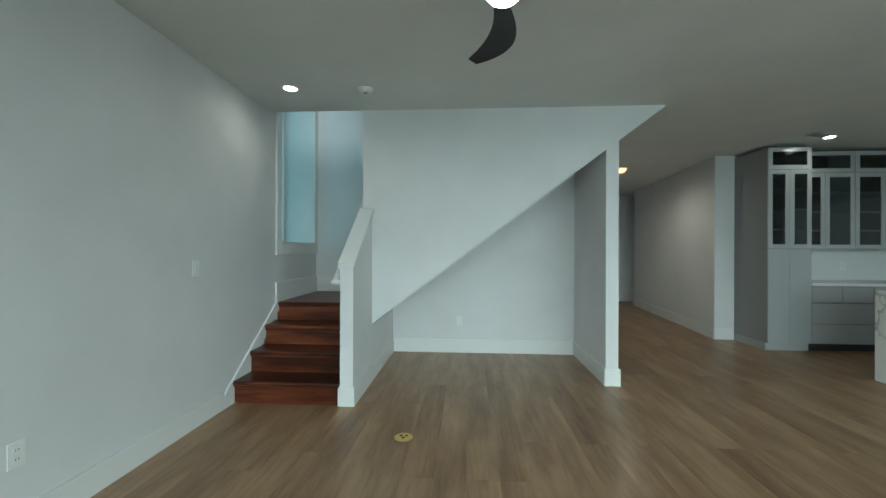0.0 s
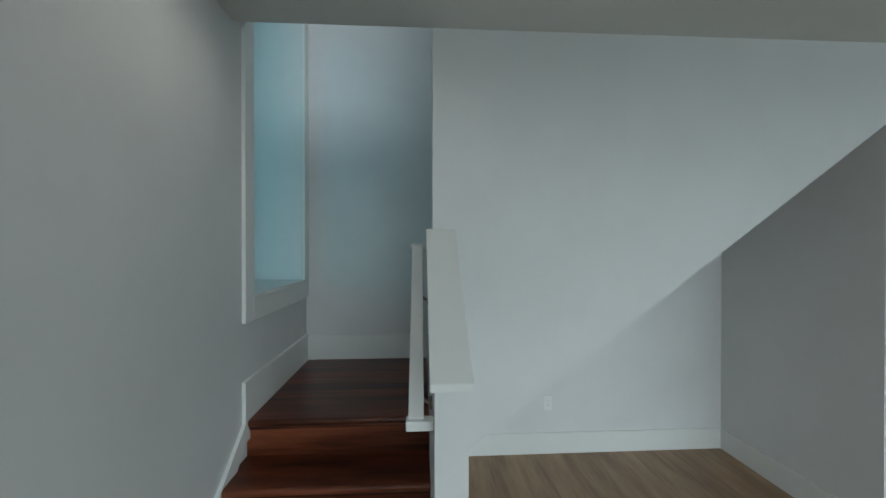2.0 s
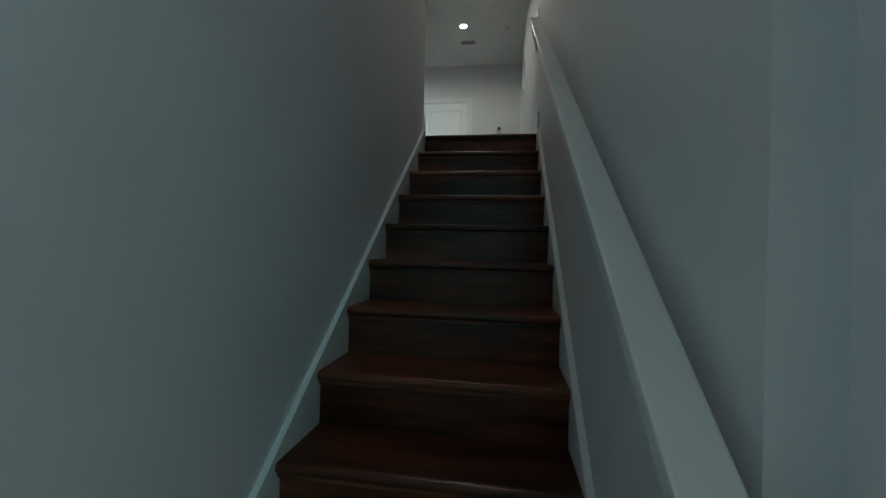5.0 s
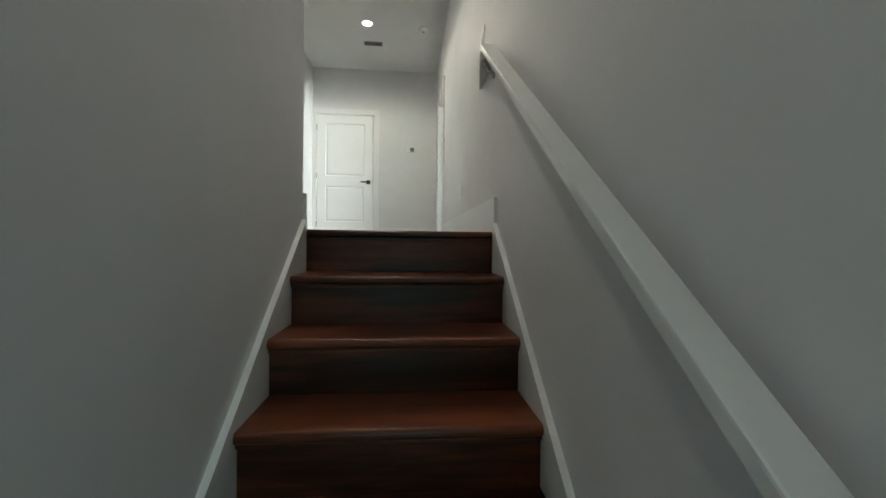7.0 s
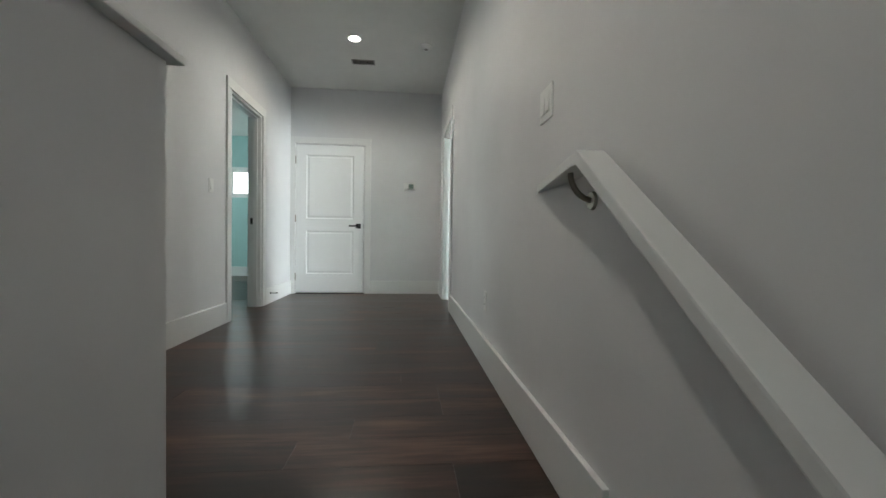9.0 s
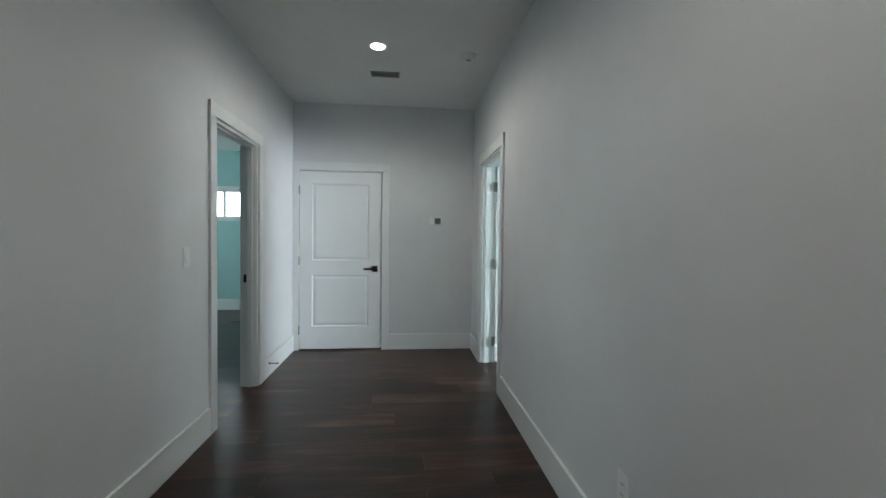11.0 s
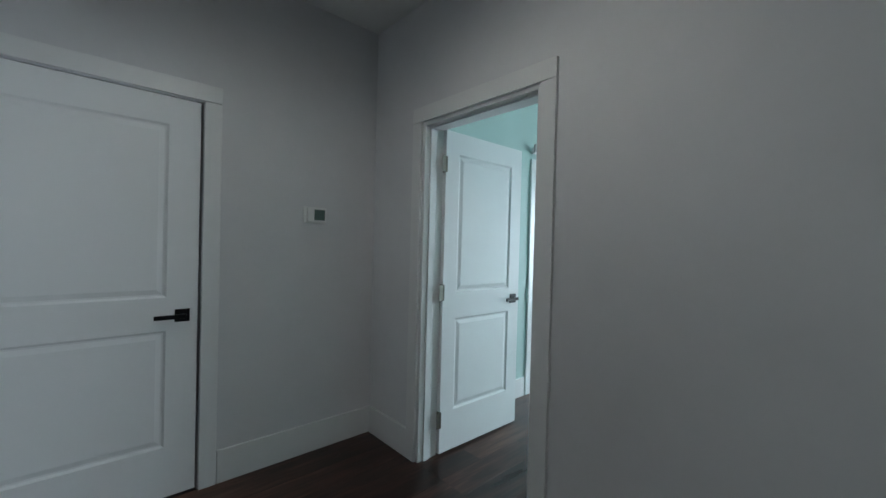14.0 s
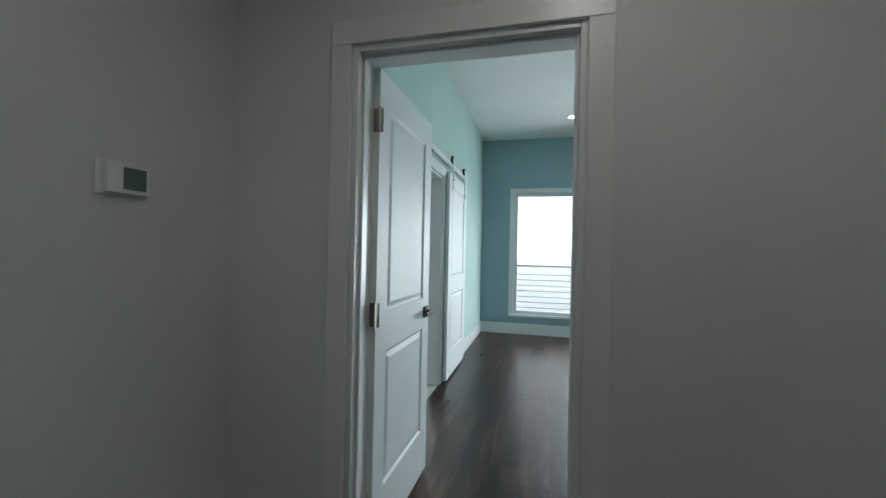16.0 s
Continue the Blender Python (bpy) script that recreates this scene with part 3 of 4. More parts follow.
make_door("door_1", "closed white two-panel door with black lever at the hallway end", 0.925, 2.055, (XE + 0.012, 5.218, ZU + 0.018), -90, handle_z=0.935)
make_door("door_2", "white two-panel door standing open into the bedroom", 0.775, 2.07, (6.690, 3.055, ZU + 0.016), -90.6, -1)


def casing(name, label, axis, face, out, a, b, zt, w=0.088, t=0.019, thick=0.13, skip=()):
    """Flat casing, jamb lining and stop round a doorway from a to b along the axis, in a wall whose room face is at 'face'; out is the way into the room."""
    th = tagged(thing(name, label, "door frame"), kind="structure")

    def bx(nm, p0, p1, q0, q1, z0, z1, bev=0.003, label2=""):
        q0, q1 = sorted((q0, q1))
        if axis == "x":
            return part(nm, box(B(), p0, p1, q0, q1, z0, z1, bev), M_TRIM, th, label2)
        return part(nm, box(B(), q0, q1, p0, p1, z0, z1, bev), M_TRIM, th, label2)

    r = 0.006
    for f, o in ((face, out), (face - out * thick, -out)):
        if o == -out and "back" in skip:
            continue
        bx("casing", a - w, a - r, f, f + o * t, ZU, zt + r - 0.001)
        bx("casing", b + r, b + w, f, f + o * t, ZU, zt + r - 0.001)
        bx("casing", a - w, b + w, f, f + o * t, zt + r, zt + w + 0.01)
    lo, hi = face + out * 0.001, face - out * (thick + 0.001)
    bx("jamb", a - 0.001, a + 0.018, lo, hi, ZU, zt)
    bx("jamb", b - 0.018, b + 0.001, lo, hi, ZU, zt)
    bx("jamb", a + 0.018, b - 0.018, lo, hi, zt - 0.018, zt + 0.001)
    if "stop" not in skip:
        s0, s1 = face - out * 0.035, face - out * 0.082
        bx("stop", a + 0.018, a + 0.030, s0, s1, ZU, zt - 0.018)
        bx("stop", b - 0.030, b - 0.018, s0, s1, ZU, zt - 0.018)
        bx("stop", a + 0.030, b - 0.030, s0, s1, zt - 0.030, zt - 0.018)
    return th


casing("trim_bedroom_door", "white casing round the bedroom doorway", "x", YR, 1, 5.875, 6.718, 5.38, thick=0.149)
cl = casing("trim_side_door", "white casing round the open side doorway", "x", YL, -1, 5.395, 6.172, 5.385)
part("strike_plate", box(B(), 6.148, 6.1545, YL + 0.072, YL + 0.108, 4.195, 4.265), M_FAN, cl, "black latch plate")
e1 = tagged(thing("trim_end_door", "white casing round the closed door", "door frame"), kind="structure")
part("casing", box(B(), XE - 0.019, XE, 4.195, 4.278, ZU, 5.366, 0.003), M_TRIM, e1)
part("casing", box(B(), XE - 0.019, XE, 5.227, YL - 0.001, ZU, 5.366, 0.003), M_TRIM, e1)
part("casing", box(B(), XE - 0.019, XE, 4.195, YL - 0.001, 5.367, 5.455, 0.003), M_TRIM, e1)
part("threshold", box(B(), XE + 0.0, XE + 0.075, 4.285, 5.22, ZU - 0.011, ZU + 0.004), M_SLOT, e1)
casing("trim_bathroom_opening", "white casing round the bathroom doorway", "y", XB, -1, 0.80, 1.66, 5.34, skip=("stop",))

# sliding barn door on its track
bd = thing("barn_door", "white two-panel sliding barn door pushed aside on its track", "door", at=(XB - 0.045, 0.74, ZU + 0.02), rz=-90)
part("door_leaf", panel_slab(B(), 0.92, 2.10, 0.035, door_panels(0.92, 2.10)), M_DOOR, bd)
tr = part("track", box(B(), -1.05, 1.02, -0.004, 0.004, 2.175, 2.225, 0.001), M_TRIM, bd, "white flat steel track")
for x in (-0.98, -0.5, 0.1, 0.5, 0.95):
    part("standoff", disc(B(), (x, 0.004, 2.20), 0.012, 0.012, 0, 0.036, "y", 12), M_STEEL, tr)
for x in (0.14, 0.78):
    hgr = part("hanger", box(B(), x - 0.02, x + 0.02, -0.026, -0.0185, 1.93, 2.27, 0.002), M_TRIM, bd, "flat roller strap")
    part("roller", disc(B(), (x, -0.018, 2.255), 0.042, 0.042, 0, 0.022, "y", 20), M_BLACK, hgr, "black roller wheel")
    for z in (1.97, 2.05):
        part("bolt", disc(B(), (x, -0.026, z), 0.009, 0.007, 0, -0.007, "y", 8), M_BLACK, hgr)
part("end_stop", box(B(), -1.03, -0.98, -0.02, -0.0045, 2.185, 2.26, 0.003), M_STEEL, tr)


# ---- windows ----
def window(name, label, axis, a, b, z0, z1, glass_at, fr=0.05, mull=(), pane=None):
    th = tagged(thing(name, label, "window"), kind="structure")

    def bx(nm, p0, p1, q0, q1, s0, s1, mat):
        if axis == "x":
            return part(nm, box(B(), p0, p1, q0, q1, s0, s1), mat, th)
        return part(nm, box(B(), q0, q1, p0, p1, s0, s1), mat, th)

    g = glass_at
    bx("window_frame", a, a + fr, g - 0.03, g + 0.03, z0, z1, M_TRIM)
    bx("window_frame", b - fr, b, g - 0.03, g + 0.03, z0, z1, M_TRIM)
    bx("window_frame", a + fr, b - fr, g - 0.03, g + 0.03, z0, z0 + fr, M_TRIM)
    bx("window_frame", a + fr, b - fr, g - 0.03, g + 0.03, z1 - fr, z1, M_TRIM)
    for m in mull:
        bx("window_frame", m - 0.02, m + 0.02, g - 0.025, g + 0.025, z0 + fr, z1 - fr, M_TRIM)
    p = bx("pane", a + fr, b - fr, g - 0.003, g + 0.003, z0 + fr, z1 - fr, pane or M_PANE)
    p.visible_shadow = pane is not None
    return th


w = window("window_1", "tall white framed window above the landing", "y", 3.18, 4.085, 1.378, 3.5, XL - 0.435, 0.05, (), M_TINTED)
part("inner_frame", box(B(), XL - 0.405, XL - 0.378, 3.18, 3.225, 1.42, 3.5), M_TRIM, w)
part("inner_frame", box(B(), XL - 0.405, XL - 0.378, 4.04, 4.085, 1.42, 3.5), M_TRIM, w)
part("window_sill", box(B(), XL - 0.404, XL + 0.022, 3.181, 4.084, 1.372, 1.392, 0.003), M_TRIM, w)
part("casing", box(B(), XL, XL + 0.02, 3.075, 3.178, 1.255, 3.6, 0.003), M_TRIM, w)
part("casing", box(B(), XL, XL + 0.02, 3.178, YK - 0.001, 1.255, 1.371, 0.003), M_TRIM, w)
part("casing", box(B(), XL, XL + 0.02, 4.087, YK - 0.001, 1.371, 3.6, 0.003), M_TRIM, w)
# Left of the mullion is unseen, added as a place for the bedroom lamp.
w = window("window_2", "tall white framed bedroom window facing the sea", "x", 3.65, 6.43, 3.60, 5.58, YB - 0.06, 0.055, (5.0,))
part("window_sill", box(B(), 3.58, 6.50, YB, YB + 0.03, 3.565, 3.60, 0.003), M_TRIM, w)
for b in ((6.43, 6.50, 3.60, 5.65), (3.58, 3.65, 3.60, 5.65), (3.65, 6.43, 5.58, 5.65)):
    part("casing", box(B(), b[0], b[1], YB, YB + 0.016, b[2], b[3], 0.002), M_TRIM, w)
w = window("window_3", "white framed bathroom window facing the sea", "x", 8.1, 8.8, 3.93, 5.62, YB - 0.06, 0.05)
w = window("window_4", "small high white framed window in the side room", "y", 6.55, 7.75, 4.90, 5.42, 9.95, 0.045, (7.20,))
for b in ((6.50, 7.80, 4.86, 4.90), (6.50, 7.80, 5.42, 5.47)):
    part("casing", box(B(), 9.905, 9.92, *b, 0.002), M_TRIM, w)

# ---- fittings ----
def recessed_light(x, y, z, watts, mat, r=0.056, group="ceiling downlights", soft=0.055):
    th = thing("recessed_light", "small round lit downlight set in the ceiling", "ceiling light", group, (x, y, z))
    bm = B()
    n = 28
    rings = [[bm.verts.new((rr * math.cos(i * math.tau / n), rr * math.sin(i * math.tau / n), zz)) for i in range(n)]
             for rr, zz in ((r + 0.018, 0.0), (r + 0.016, -0.006), (r, -0.007), (r - 0.004, -0.001))]
    for a, b in zip(rings, rings[1:]):
        for i in range(n):
            bm.faces.new((a[i], a[(i + 1) % n], b[(i + 1) % n], b[i]))
    part("trim_ring", bm, M_PLATE, th, smooth=True)
    part("lens", disc(B(), (0, 0, 0), r - 0.003, r - 0.003, -0.004, -0.001), mat, th, "glowing lens")
    can_light(x, y, z - 0.004, watts, size=soft)
    return th


recessed_light(-1.02, 2.42, ZC, 3.5, M_BULB)
recessed_light(4.95, 4.20, ZC, 5, M_BULB)
recessed_light(5.823, 4.248, ZH, 36, M_BULB)
recessed_light(2.8, 4.0, ZH, 29, M_BULB)
recessed_light(5.62, -0.98, ZB, 4, M_BULB)


def smoke_alarm(x, y, z):
    th = thing("smoke_alarm", "round white smoke alarm on the ceiling", "smoke alarm", at=(x, y, z))
    part("base", disc(B(), (0, 0, 0), 0.068, 0.066, -0.012, 0), M_PLATE, th)
    part("cover", disc(B(), (0, 0, 0), 0.042, 0.060, -0.036, -0.012), M_PLATE, th)
    part("grille", disc(B(), (0, 0, 0), 0.022, 0.022, -0.038, -0.036), M_VENT, th)


smoke_alarm(-0.37, 2.47, ZC)
smoke_alarm(5.90, 3.50, ZH)


def ceiling_vent(x, y, z, w, d, rz):
    th = thing("ceiling_vent", "grey slatted air vent in the ceiling", "air vent", at=(x, y, z), rz=rz)
    part("backing", box(B(), -w / 2 + 0.014, w / 2 - 0.014, -d / 2 + 0.014, d / 2 - 0.014, -0.002, 0), M_SLOT, th)
    for b in ((-w / 2, w / 2, -d / 2, -d / 2 + 0.014), (-w / 2, w / 2, d / 2 - 0.014, d / 2), (-w / 2, -w / 2 + 0.014, -d / 2 + 0.014, d / 2 - 0.014), (w / 2 - 0.014, w / 2, -d / 2 + 0.014, d / 2 - 0.014)):
        part("frame", box(B(), *b, -0.008, 0), M_VENT, th)
    k = 5
    for i in range(k):
        y0 = -d / 2 + 0.014 + (i + 0.5) * (d - 0.028) / k
        bm = B()
        prism(bm, [(y0 - 0.007, -0.003), (y0 + 0.005, -0.012), (y0 + 0.007, -0.011), (y0 - 0.005, -0.002)], "x", -w / 2 + 0.014, w / 2 - 0.014)
        part("slat", bm, M_VENT, th)


ceiling_vent(6.36, 4.215, ZH, 0.27, 0.115, 90)
ceiling_vent(4.75, 4.10, ZC, 0.32, 0.12, 20)


def wall_plate(name, label, at, rz, gangs=1, kind="switch"):
    """A wall plate that faces its local -y."""
    w = 0.07 + 0.046 * (gangs - 1)
    th = thing(name, label, "outlet" if kind == "outlet" else "light switch", at=at, rz=rz)
    part("plate", box(B(), -w / 2, w / 2, -0.006, 0, -0.0575, 0.0575, 0.002), M_PLATE, th)
    for g in range(gangs):
        x = (g - (gangs - 1) / 2) * 0.046
        if kind == "switch":
            bm = B()
            prism(bm, [(-0.0065, -0.034), (-0.0125, -0.034), (-0.007, 0.034), (-0.0065, 0.034)], "x", x - 0.0165, x + 0.0165)
            part("rocker", bm, M_PLATE, th)
        else:
            for z in (-0.02, 0.02):
                s = part("socket", box(B(), x - 0.017, x + 0.017, -0.008, -0.006, z - 0.014, z + 0.014, 0.0008), M_PLATE, th)
                for dx in (-0.006, 0.006):
                    part("slot", box(B(), x + dx - 0.0012, x + dx + 0.0012, -0.0086, -0.008, z - 0.004, z + 0.006), M_SLOT, s)
    return th


wall_plate("light_switch", "white rocker switch on the pale wall", (XL, 1.87, 1.17), 90)
wall_plate("power_outlet", "white double power outlet above the baseboard", (XL, 0.72, 0.40), 90, 1, "outlet")
wall_plate("power_outlet", "white power outlet in the alcove", (0.42, YA, 0.40), 0, 1, "outlet")
wall_plate("light_switch", "white double rocker switch beside the handrail", (2.965, YR, 4.515), 180, 2)
wall_plate("power_outlet", "white power outlet above the hallway baseboard", (3.957, YR, 3.68), 180, 1, "outlet")
wall_plate("power_outlet", "white power outlet above the tall baseboard", (3.90, YL, 3.69), 0, 1, "outlet")
wall_plate("light_switch", "white rocker switch beside the open doorway", (5.04, YL, 4.47), 0)
wall_plate("light_switch", "small white switch on the hallway wall", (4.28, 6.2, 1.12), 85)
wall_plate("power_outlet", "white power outlet on the kitchen backsplash", (5.95, 5.138, 1.10), 0, 1, "outlet")

th = thing("thermostat", "white wall thermostat with a grey screen", "thermostat", at=(XE, 3.655, 4.803), rz=-90)
part("back_plate", box(B(), -0.075, 0.075, -0.008, 0, -0.052, 0.052, 0.004), M_PLATE, th)
part("body", box(B(), -0.055, 0.073, -0.027, -0.008, -0.045, 0.045, 0.004), M_PLATE, th)
part("screen", box(B(), -0.010, 0.060, -0.0285, -0.027, -0.032, 0.035), M_LCD, th, "grey green screen")

th = thing("door_stop", "thin dark spring door stop on the baseboard", "door stop", at=(6.42, YL - 0.018, 3.40))
part("base", disc(B(), (0, 0, 0), 0.012, 0.010, 0, -0.008, "y", 14), M_BLACK, th)
part("rod", tube(B(), [(0, -0.008, 0), (0, -0.07, 0)], 0.004), M_BLACK, th)
part("tip", disc(B(), (0, -0.07, 0), 0.007, 0.007, 0, -0.014, "y", 12), M_SLOT, th)

th = thing("floor_outlet", "round brass power outlet flush in the oak floor", "outlet", at=(0.078, 1.828, 0.0))
part("plate", disc(B(), (0, 0, 0), 0.066, 0.060, 0, 0.004), M_BRASS, th)
part("rim", disc(B(), (0, 0, 0), 0.046, 0.044, 0.004, 0.006), M_BRASS, th)
for dx, dy in ((-0.018, 0.01), (0.018, 0.01), (0, -0.02)):
    part("socket_cap", disc(B(), (dx, dy, 0.006), 0.012, 0.011, 0, 0.001, "z", 14), M_SLOT, th)

# ceiling fan at rest
fan = thing("ceiling_fan", "black ceiling fan with curved blades and a round lit lamp", "ceiling fan", at=(0.675, 0.83, ZC))
part("canopy", disc(B(), (0, 0, 0), 0.045, 0.07, -0.05, 0), M_FAN, fan, smooth=False)
part("rod", disc(B(), (0, 0, 0), 0.013, 0.013, -0.16, -0.05, n=14), M_FAN, fan)
part("motor", disc(B(), (0, 0, 0), 0.085, 0.06, -0.265, -0.16), M_FAN, fan)
part("lamp_rim", disc(B(), (0, 0, 0), 0.083, 0.087, -0.278, -0.265), M_FAN, fan)
part("lamp_lens", disc(B(), (0, 0, 0), 0.06, 0.08, -0.30, -0.278), M_BULB, fan, "round glowing lens")
can_light(0.675, 0.83, ZC - 0.31, 3)
bm = B()
n = 14
up, lo = [], []
for i in range(n + 1):
    s = i / n
    r = 0.07 + 0.61 * s
    bend = -0.22 * math.sin(s * math.pi * 0.62) + 0.13 * s * s
    wd = 0.035 + 0.045 * math.sin(min(1, s * 1.25) * math.pi / 2) - 0.055 * s ** 5
    for k, sgn in ((0, -1), (1, 1)):
        x, y = r, bend + sgn * wd
        z = -0.225 + sgn * 0.012 - 0.02 * s
        up.append(bm.verts.new((x, y, z + 0.004)))
        lo.append(bm.verts.new((x, y, z - 0.004)))
for i in range(n):
    a = 2 * i
    bm.faces.new((up[a], up[a + 1], up[a + 3], up[a + 2]))
    bm.faces.new((lo[a], lo[a + 2], lo[a + 3], lo[a + 1]))
    bm.faces.new((up[a], up[a + 2], lo[a + 2], lo[a]))
    bm.faces.new((up[a + 1], lo[a + 1], lo[a + 3], up[a + 3]))
bm.faces.new((up[0], lo[0], lo[1], up[1]))
bm.faces.new((up[-1], lo[-1], lo[-2], up[-2]))
bmesh.ops.recalc_face_normals(bm, faces=bm.faces)
blade = mesh_of("blade", bm, M_FAN)
for a in (107, 227, 347):
    o = new("blade", blade)
    o.parent = fan
    o.matrix_basis = pose(0, 0, 0, 0, 0, a)

# hallway flush lamp
th = thing("flush_lamp", "warm glowing round lamp on the hallway ceiling", "ceiling light", at=(3.12, 6.0, ZC))
part("base", disc(B(), (0, 0, 0), 0.12, 0.12, -0.02, 0), M_PLATE, th)
part("shade", disc(B(), (0, 0, 0), 0.07, 0.11, -0.07, -0.02), M_WARM, th, "warm glowing shade")
can_light(3.12, 6.0, ZC - 0.075, 26, (1.0, 0.86, 0.74), 0.015)

# ---- kitchen ----
def glass_door(parent, x0, x1, z0, z1, y, fr=0.055):
    d = part("cabinet_door", box(B(), x0, x0 + fr, y - 0.02, y, z0, z1, 0.0015), M_CAB, parent, "pale grey framed glass door")
    part("door_stile", box(B(), x1 - fr, x1, y - 0.02, y, z0, z1, 0.0015), M_CAB, d)
    part("door_rail", box(B(), x0 + fr, x1 - fr, y - 0.02, y, z0, z0 + fr, 0.0015), M_CAB, d)
    part("door_rail", box(B(), x0 + fr, x1 - fr, y - 0.02, y, z1 - fr, z1, 0.0015), M_CAB, d)
    part("glass_pane", box(B(), x0 + fr - 0.004, x1 - fr + 0.004, y - 0.012, y - 0.008, z0 + fr - 0.004, z1 - fr + 0.004), M_CGLASS, d)


def open_carcass(th, x0, x1, y0, y1, z0, z1, shelves, side=None):
    t = 0.018
    # Bottom, top and back take the near-black shade colour.
    for b, m in (((x0, x0 + t, y0, y1, z0, z1), side or M_CAB), ((x1 - t, x1, y0, y1, z0, z1), M_CAB), ((x0 + t, x1 - t, y0, y1, z0, z0 + t), M_CABSHADE),
                 ((x0 + t, x1 - t, y0, y1, z1 - t, z1), M_CABSHADE), ((x0 + t, x1 - t, y1 - t, y1, z0 + t, z1 - t), M_CABSHADE)):
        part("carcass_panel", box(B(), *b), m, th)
    for z in shelves:
        part("shelf", box(B(), x0 + t, x1 - t, y0 + 0.03, y1 - t, z - 0.006, z + 0.006), M_SHELF, th)


KX, KY, KW = 4.447, 4.51, 5.14
tall = thing("tall_cabinet", "tall glossy grey kitchen cabinet with glazed upper doors", "cabinet")
part("plinth", box(B(), KX + 0.0, 4.99, KY + 0.03, KW, 0, 0.10), M_CAB, tall)
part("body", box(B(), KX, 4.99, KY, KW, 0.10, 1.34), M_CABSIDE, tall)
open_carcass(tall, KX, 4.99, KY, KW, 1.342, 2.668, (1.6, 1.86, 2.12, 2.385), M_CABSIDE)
for x0, x1 in ((KX + 0.002, 4.717), (4.721, 4.988)):
    part("cabinet_door", box(B(), x0, x1, KY - 0.02, KY, 0.105, 1.335, 0.0015), M_CAB, tall, "flat glossy grey door")
    glass_door(tall, x0, x1, 1.342, 2.372, KY)
glass_door(tall, KX + 0.002, 4.988, 2.378, 2.665, KY)
for j, (x0, x1) in enumerate(((4.992, 5.75), (5.754, 6.53), (6.534, 7.31), (7.314, 8.19))):
    up_ = thing("wall_cabinet", "grey wall cabinet with tall glazed doors", "cabinet", "glazed wall cabinets")
    open_carcass(up_, x0, x1, KY + 0.25, KW, 1.34, 2.668, (1.6, 1.86, 2.12, 2.385))
    xm = (x0 + x1) / 2
    for a, b in ((x0 + 0.002, xm - 0.002), (xm + 0.002, x1 - 0.002)):
        glass_door(up_, a, b, 1.342, 2.372, KY + 0.25)
    glass_door(up_, x0 + 0.002, x1 - 0.002, 2.378, 2.665, KY + 0.25)
    bs = thing("base_cabinet", "grey base cabinet with flat handleless drawers", "cabinet", "drawer base cabinets")
    part("plinth", box(B(), x0, x1, KY + 0.07, KW, 0, 0.10), M_SLOT, bs)
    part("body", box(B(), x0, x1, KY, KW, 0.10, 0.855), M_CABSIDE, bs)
    for z0, z1, parts in ((0.11, 0.36, 1), (0.365, 0.63, 1), (0.645, 0.845, 2)):
        for q in range(parts):
            wq = (x1 - x0) / parts
            part("drawer_front", box(B(), x0 + wq * q + 0.003, x0 + wq * (q + 1) - 0.003, KY - 0.02, KY, z0, z1, 0.0015), M_CAB, bs)
wt = part("worktop", box(B(), 4.992, 8.19, KY - 0.03, KW - 0.004, 0.856, 0.892, 0.003), M_STONE)
tagged(wt, "white stone worktop on the drawer cabinets", "worktop")
structure("backsplash", [(4.992, 8.19, KW - 0.003, KW + 0.004, 0.893, 1.339)], M_STONE, "white stone backsplash")
isl = thing("kitchen_island", "kitchen island with a white veined marble end", "kitchen island")
part("end_panel", box(B(), 4.663, 4.70, 0.9, 3.36, 0, 0.88, 0.002), M_MARBLE, isl, "white veined marble end")
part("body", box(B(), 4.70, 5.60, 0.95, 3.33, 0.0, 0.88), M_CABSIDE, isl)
part("top", box(B(), 4.663, 5.66, 0.9, 3.36, 0.881, 0.921, 0.003), M_MARBLE, isl)

# ---- outdoors ----
tagged(part("ground", box(B(), -1500, 1500, -28, 1500, -0.9, -0.5), M_SAND), "grass-grown sandy ground round the house", kind="structure")
tagged(part("water", box(B(), -4000, 4000, -4500, -27, -0.95, -0.62), M_SEA), "grey blue sea with pale breakers", kind="structure")
bm = B()
ring = [[bm.verts.new((700 * math.cos(i * math.tau / 48), 700 * math.sin(i * math.tau / 48), z)) for i in range(48)] for z in (-0.6, 330)]
for i in [*range(24, 48), *range(0, 7)]:
    bm.faces.new((ring[0][i], ring[0][(i + 1) % 48], ring[1][(i + 1) % 48], ring[1][i]))
tagged(part("backdrop", bm, M_HAZE), "bright white overcast haze along the horizon", kind="structure")
structure("balcony_floor", [(2.6, 9.6, -3.45, YB - 0.2, 3.04, 3.18)], M_CONC, "concrete balcony floor")
br = thing("balcony_railing", "steel balcony railing with horizontal cables", "railing")
part("top_rail", box(B(), 2.7, 9.5, -3.33, -3.27, 4.335, 4.365, 0.003), M_STEEL, br)
for x in (3.28, 4.88, 6.48, 8.08, 9.3):
    part("post", box(B(), x - 0.022, x + 0.022, -3.322, -3.278, 3.18, 4.335), M_STEEL, br)
for i in range(9):
    z = 3.32 + i * 0.108
    part("cable", tube(B(), [(2.7, -3.3, z), (9.5, -3.3, z)], 0.006, 6), M_STEEL, br)
rnd = random.Random(5)
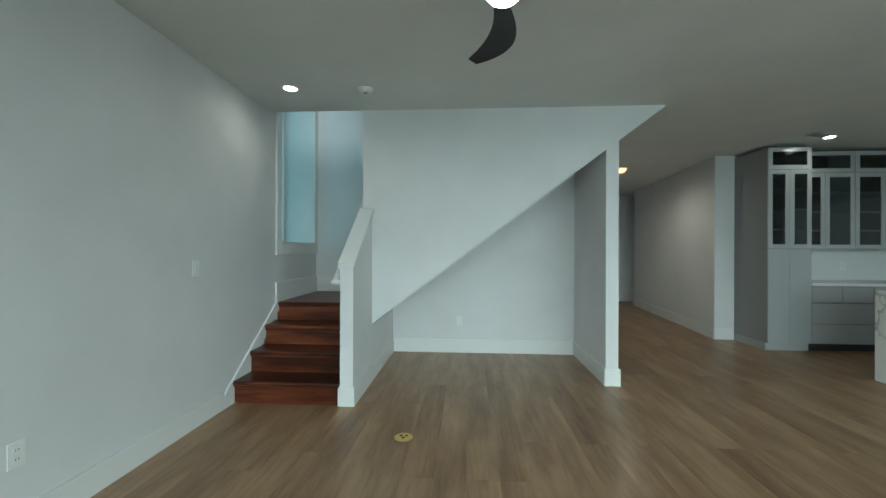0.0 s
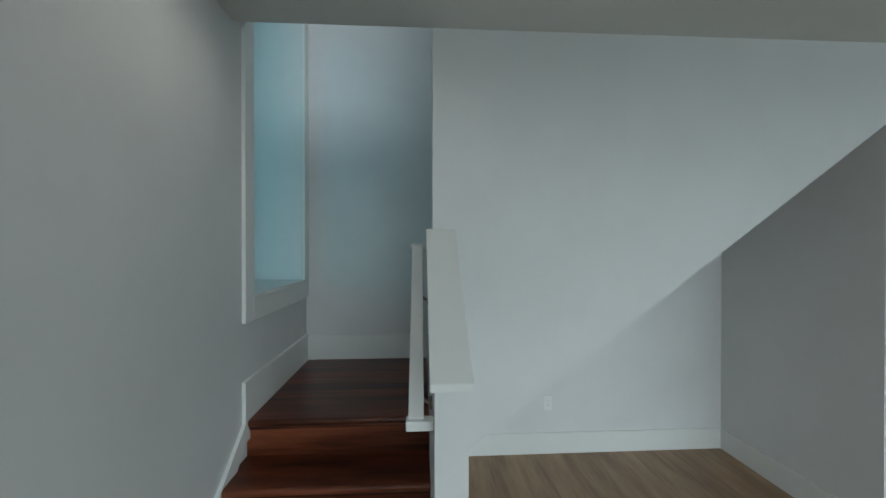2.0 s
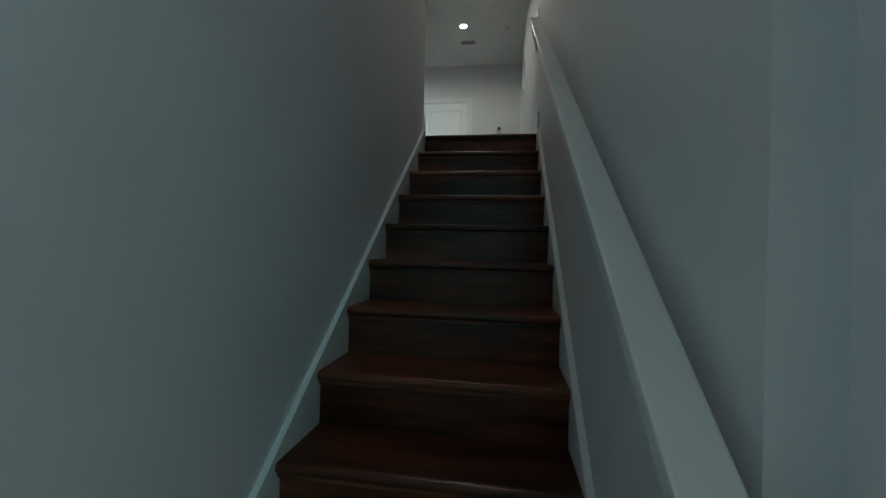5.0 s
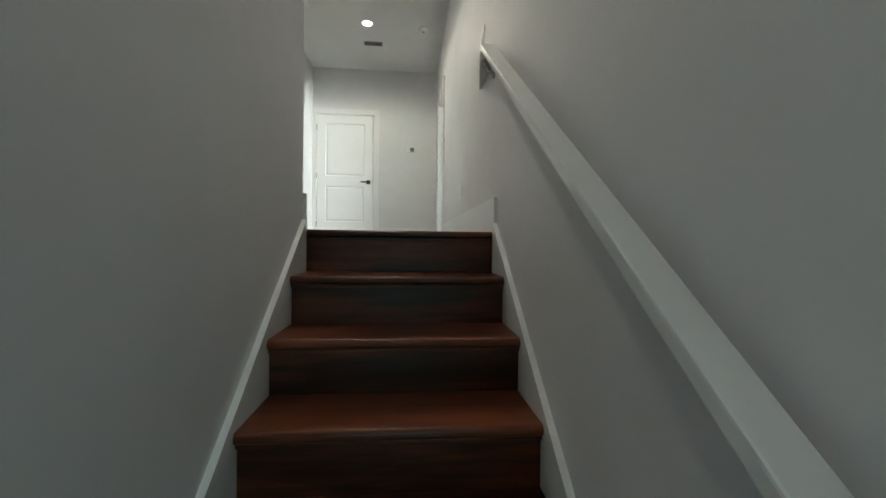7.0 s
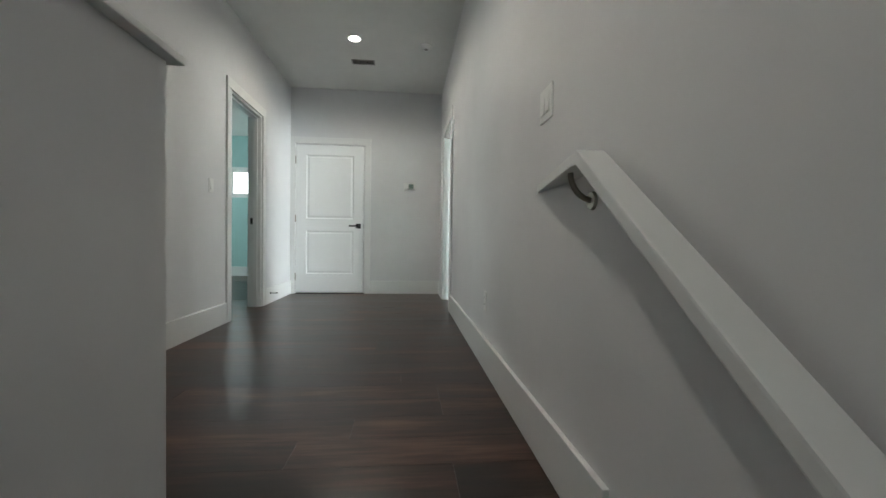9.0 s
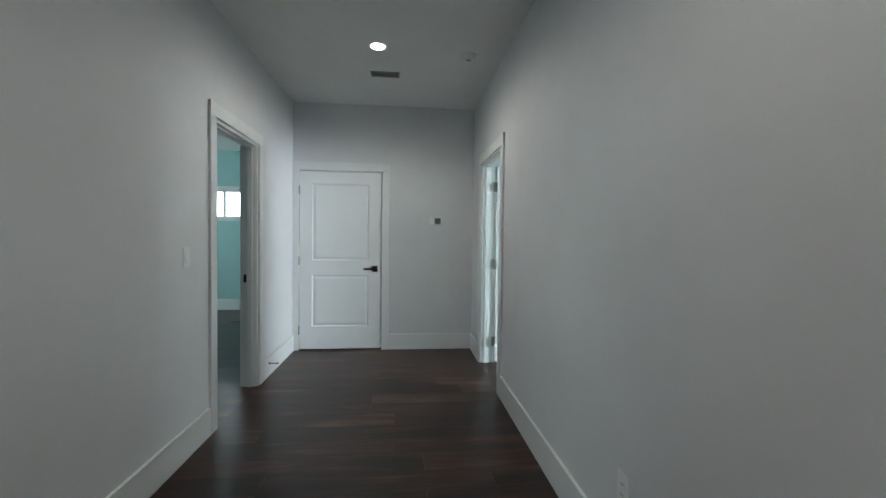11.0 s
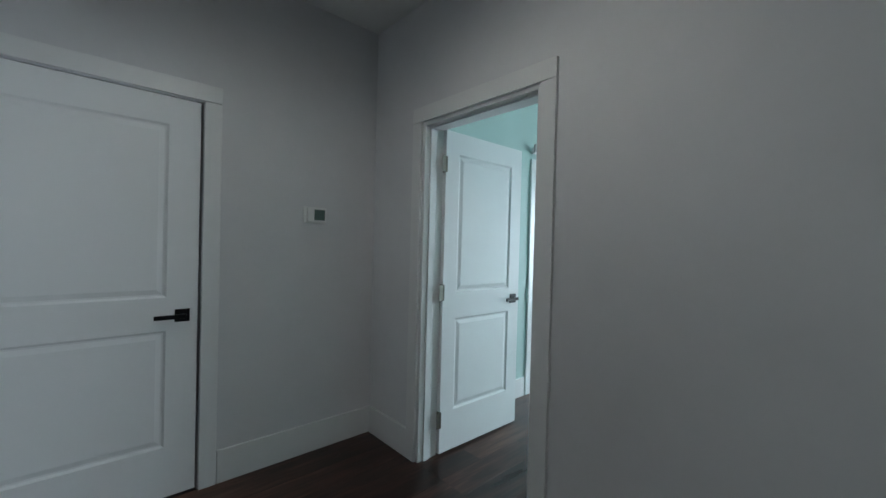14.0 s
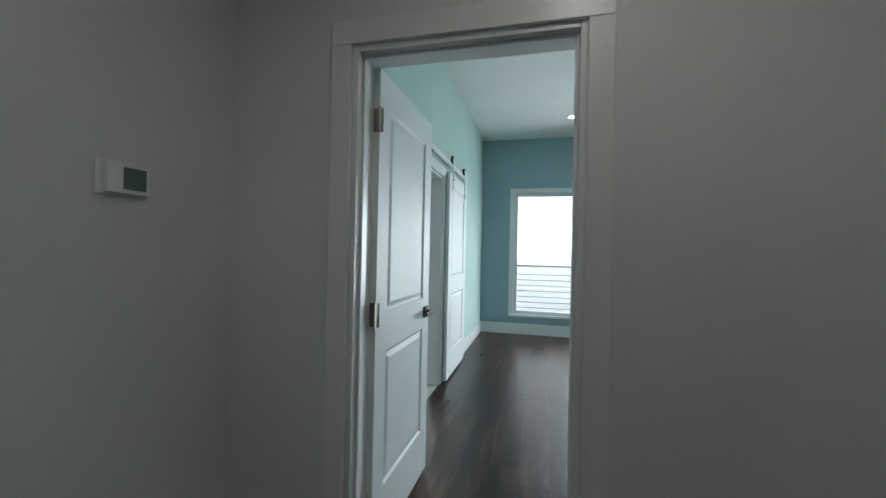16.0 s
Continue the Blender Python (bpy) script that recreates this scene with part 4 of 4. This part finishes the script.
for hx, hy, hs in ((-4.0, 8.4, 1.5), (-5.3, 10.4, 2.1), (-3.3, 11.0, 1.9)):
    tree = thing("palm_shrub", "green leafy shrub outside the stair window", "shrub", at=(hx, hy, -0.5))
    part("trunk", disc(B(), (0, 0, 0), 0.09, 0.05, 0, 1.6 * hs, n=8), M_CABSIDE, tree)
    bm = B()
    for k in range(2200):
        d = Vector((rnd.gauss(0, 1), rnd.gauss(0, 1), rnd.gauss(0, 1))).normalized() * (0.5 + 0.6 * rnd.random()) * hs
        c = Vector((0, 0, 1.9 * hs)) + d
        u = Vector((rnd.gauss(0, 1), rnd.gauss(0, 1), rnd.gauss(0, 1))).normalized() * 0.16
        v = u.orthogonal().normalized() * 0.05
        bm.faces.new([bm.verts.new(c + q) for q in (-u, v, u, -v)])
    part("crown", bm, M_FOL, tree)

# ---- floor boards ----
board_cache = {}


def board_mesh(name, w, l, mat):
    key = (name, round(w, 3), round(l, 3))
    if key not in board_cache:
        bm = B()
        g, c = 0.0002, 0.0004
        rings = [[bm.verts.new(v) for v in ((x0, y0, z), (x1, y0, z), (x1, y1, z), (x0, y1, z))] for x0, x1, y0, y1, z in
                 ((g, w - g, g, l - g, -0.012), (g, w - g, g, l - g, -c), (g + c, w - g - c, g + c, l - g - c, 0.0))]
        for a, b in zip(rings, rings[1:]):
            for k in range(4):
                bm.faces.new((a[k], a[(k + 1) % 4], b[(k + 1) % 4], b[k]))
        bm.faces.new(rings[-1])
        board_cache[key] = mesh_of(name, bm, mat)
    return board_cache[key]


def lay(parent, name, x0, x1, y0, y1, z, w, length, mat, seed):
    """Boards along y, each an object of its own."""
    r = random.Random(seed)
    x = x0
    while x < x1 - 0.004:
        ww = min(w, x1 - x)
        y = y0
        first = length * (0.25 + 0.15 * r.randrange(5))
        while y < y1 - 0.004:
            ll = min(first, y1 - y)
            first = length
            if y1 - y - ll < 0.25:
                ll = y1 - y
            o = new(name, board_mesh(name, ww, ll, mat))
            o.parent = parent
            o.location = (x, y, z)
            y += ll
        x += ww


fl = tagged(thing("floor_lower", "warm oak plank floor", "floor"), kind="structure")
lay(fl, "plank", XL, -0.43, -2.6, 2.335, 0, 0.19, 1.55, M_OAK, 1)
lay(fl, "plank", -0.43, 1.99, -2.6, 4.15, 0, 0.19, 1.55, M_OAK, 2)
lay(fl, "plank", 1.99, 4.65, -2.6, 9.45, 0, 0.19, 1.55, M_OAK, 3)
lay(fl, "plank", 4.65, 8.2, -2.6, 5.2, 0, 0.24, 2.6, M_OAK, 4)
fu = tagged(thing("floor_upper", "dark brown plank floor of the upper hallway", "floor"), kind="structure")
lay(fu, "plank", 2.58, XE, YR, YL, ZU, 0.185, 1.25, M_DARK, 6)
lay(fu, "plank", 0.2, 2.58, YK + 0.12, YL, ZU, 0.185, 1.25, M_DARK, 7)
lay(fu, "plank", 5.395, 6.172, YL, 5.45, ZU, 0.185, 1.25, M_DARK, 8)
lay(fu, "plank", 5.0, XB, YB, YR, ZU, 0.185, 1.25, M_DARK, 9)
lay(fu, "plank", 3.2, 5.0, YB, 3.06, ZU, 0.3, 2.6, M_DARK, 10)
lay(fu, "plank", 3.1, 9.92, 5.45, 9.0, ZU, 0.3, 2.0, M_DARK, 11)
structure("floor_bathroom", [(XB, 9.2, YB, 2.6, ZU - 0.011, ZU + 0.001)], M_TILE, "pale tiled bathroom floor")
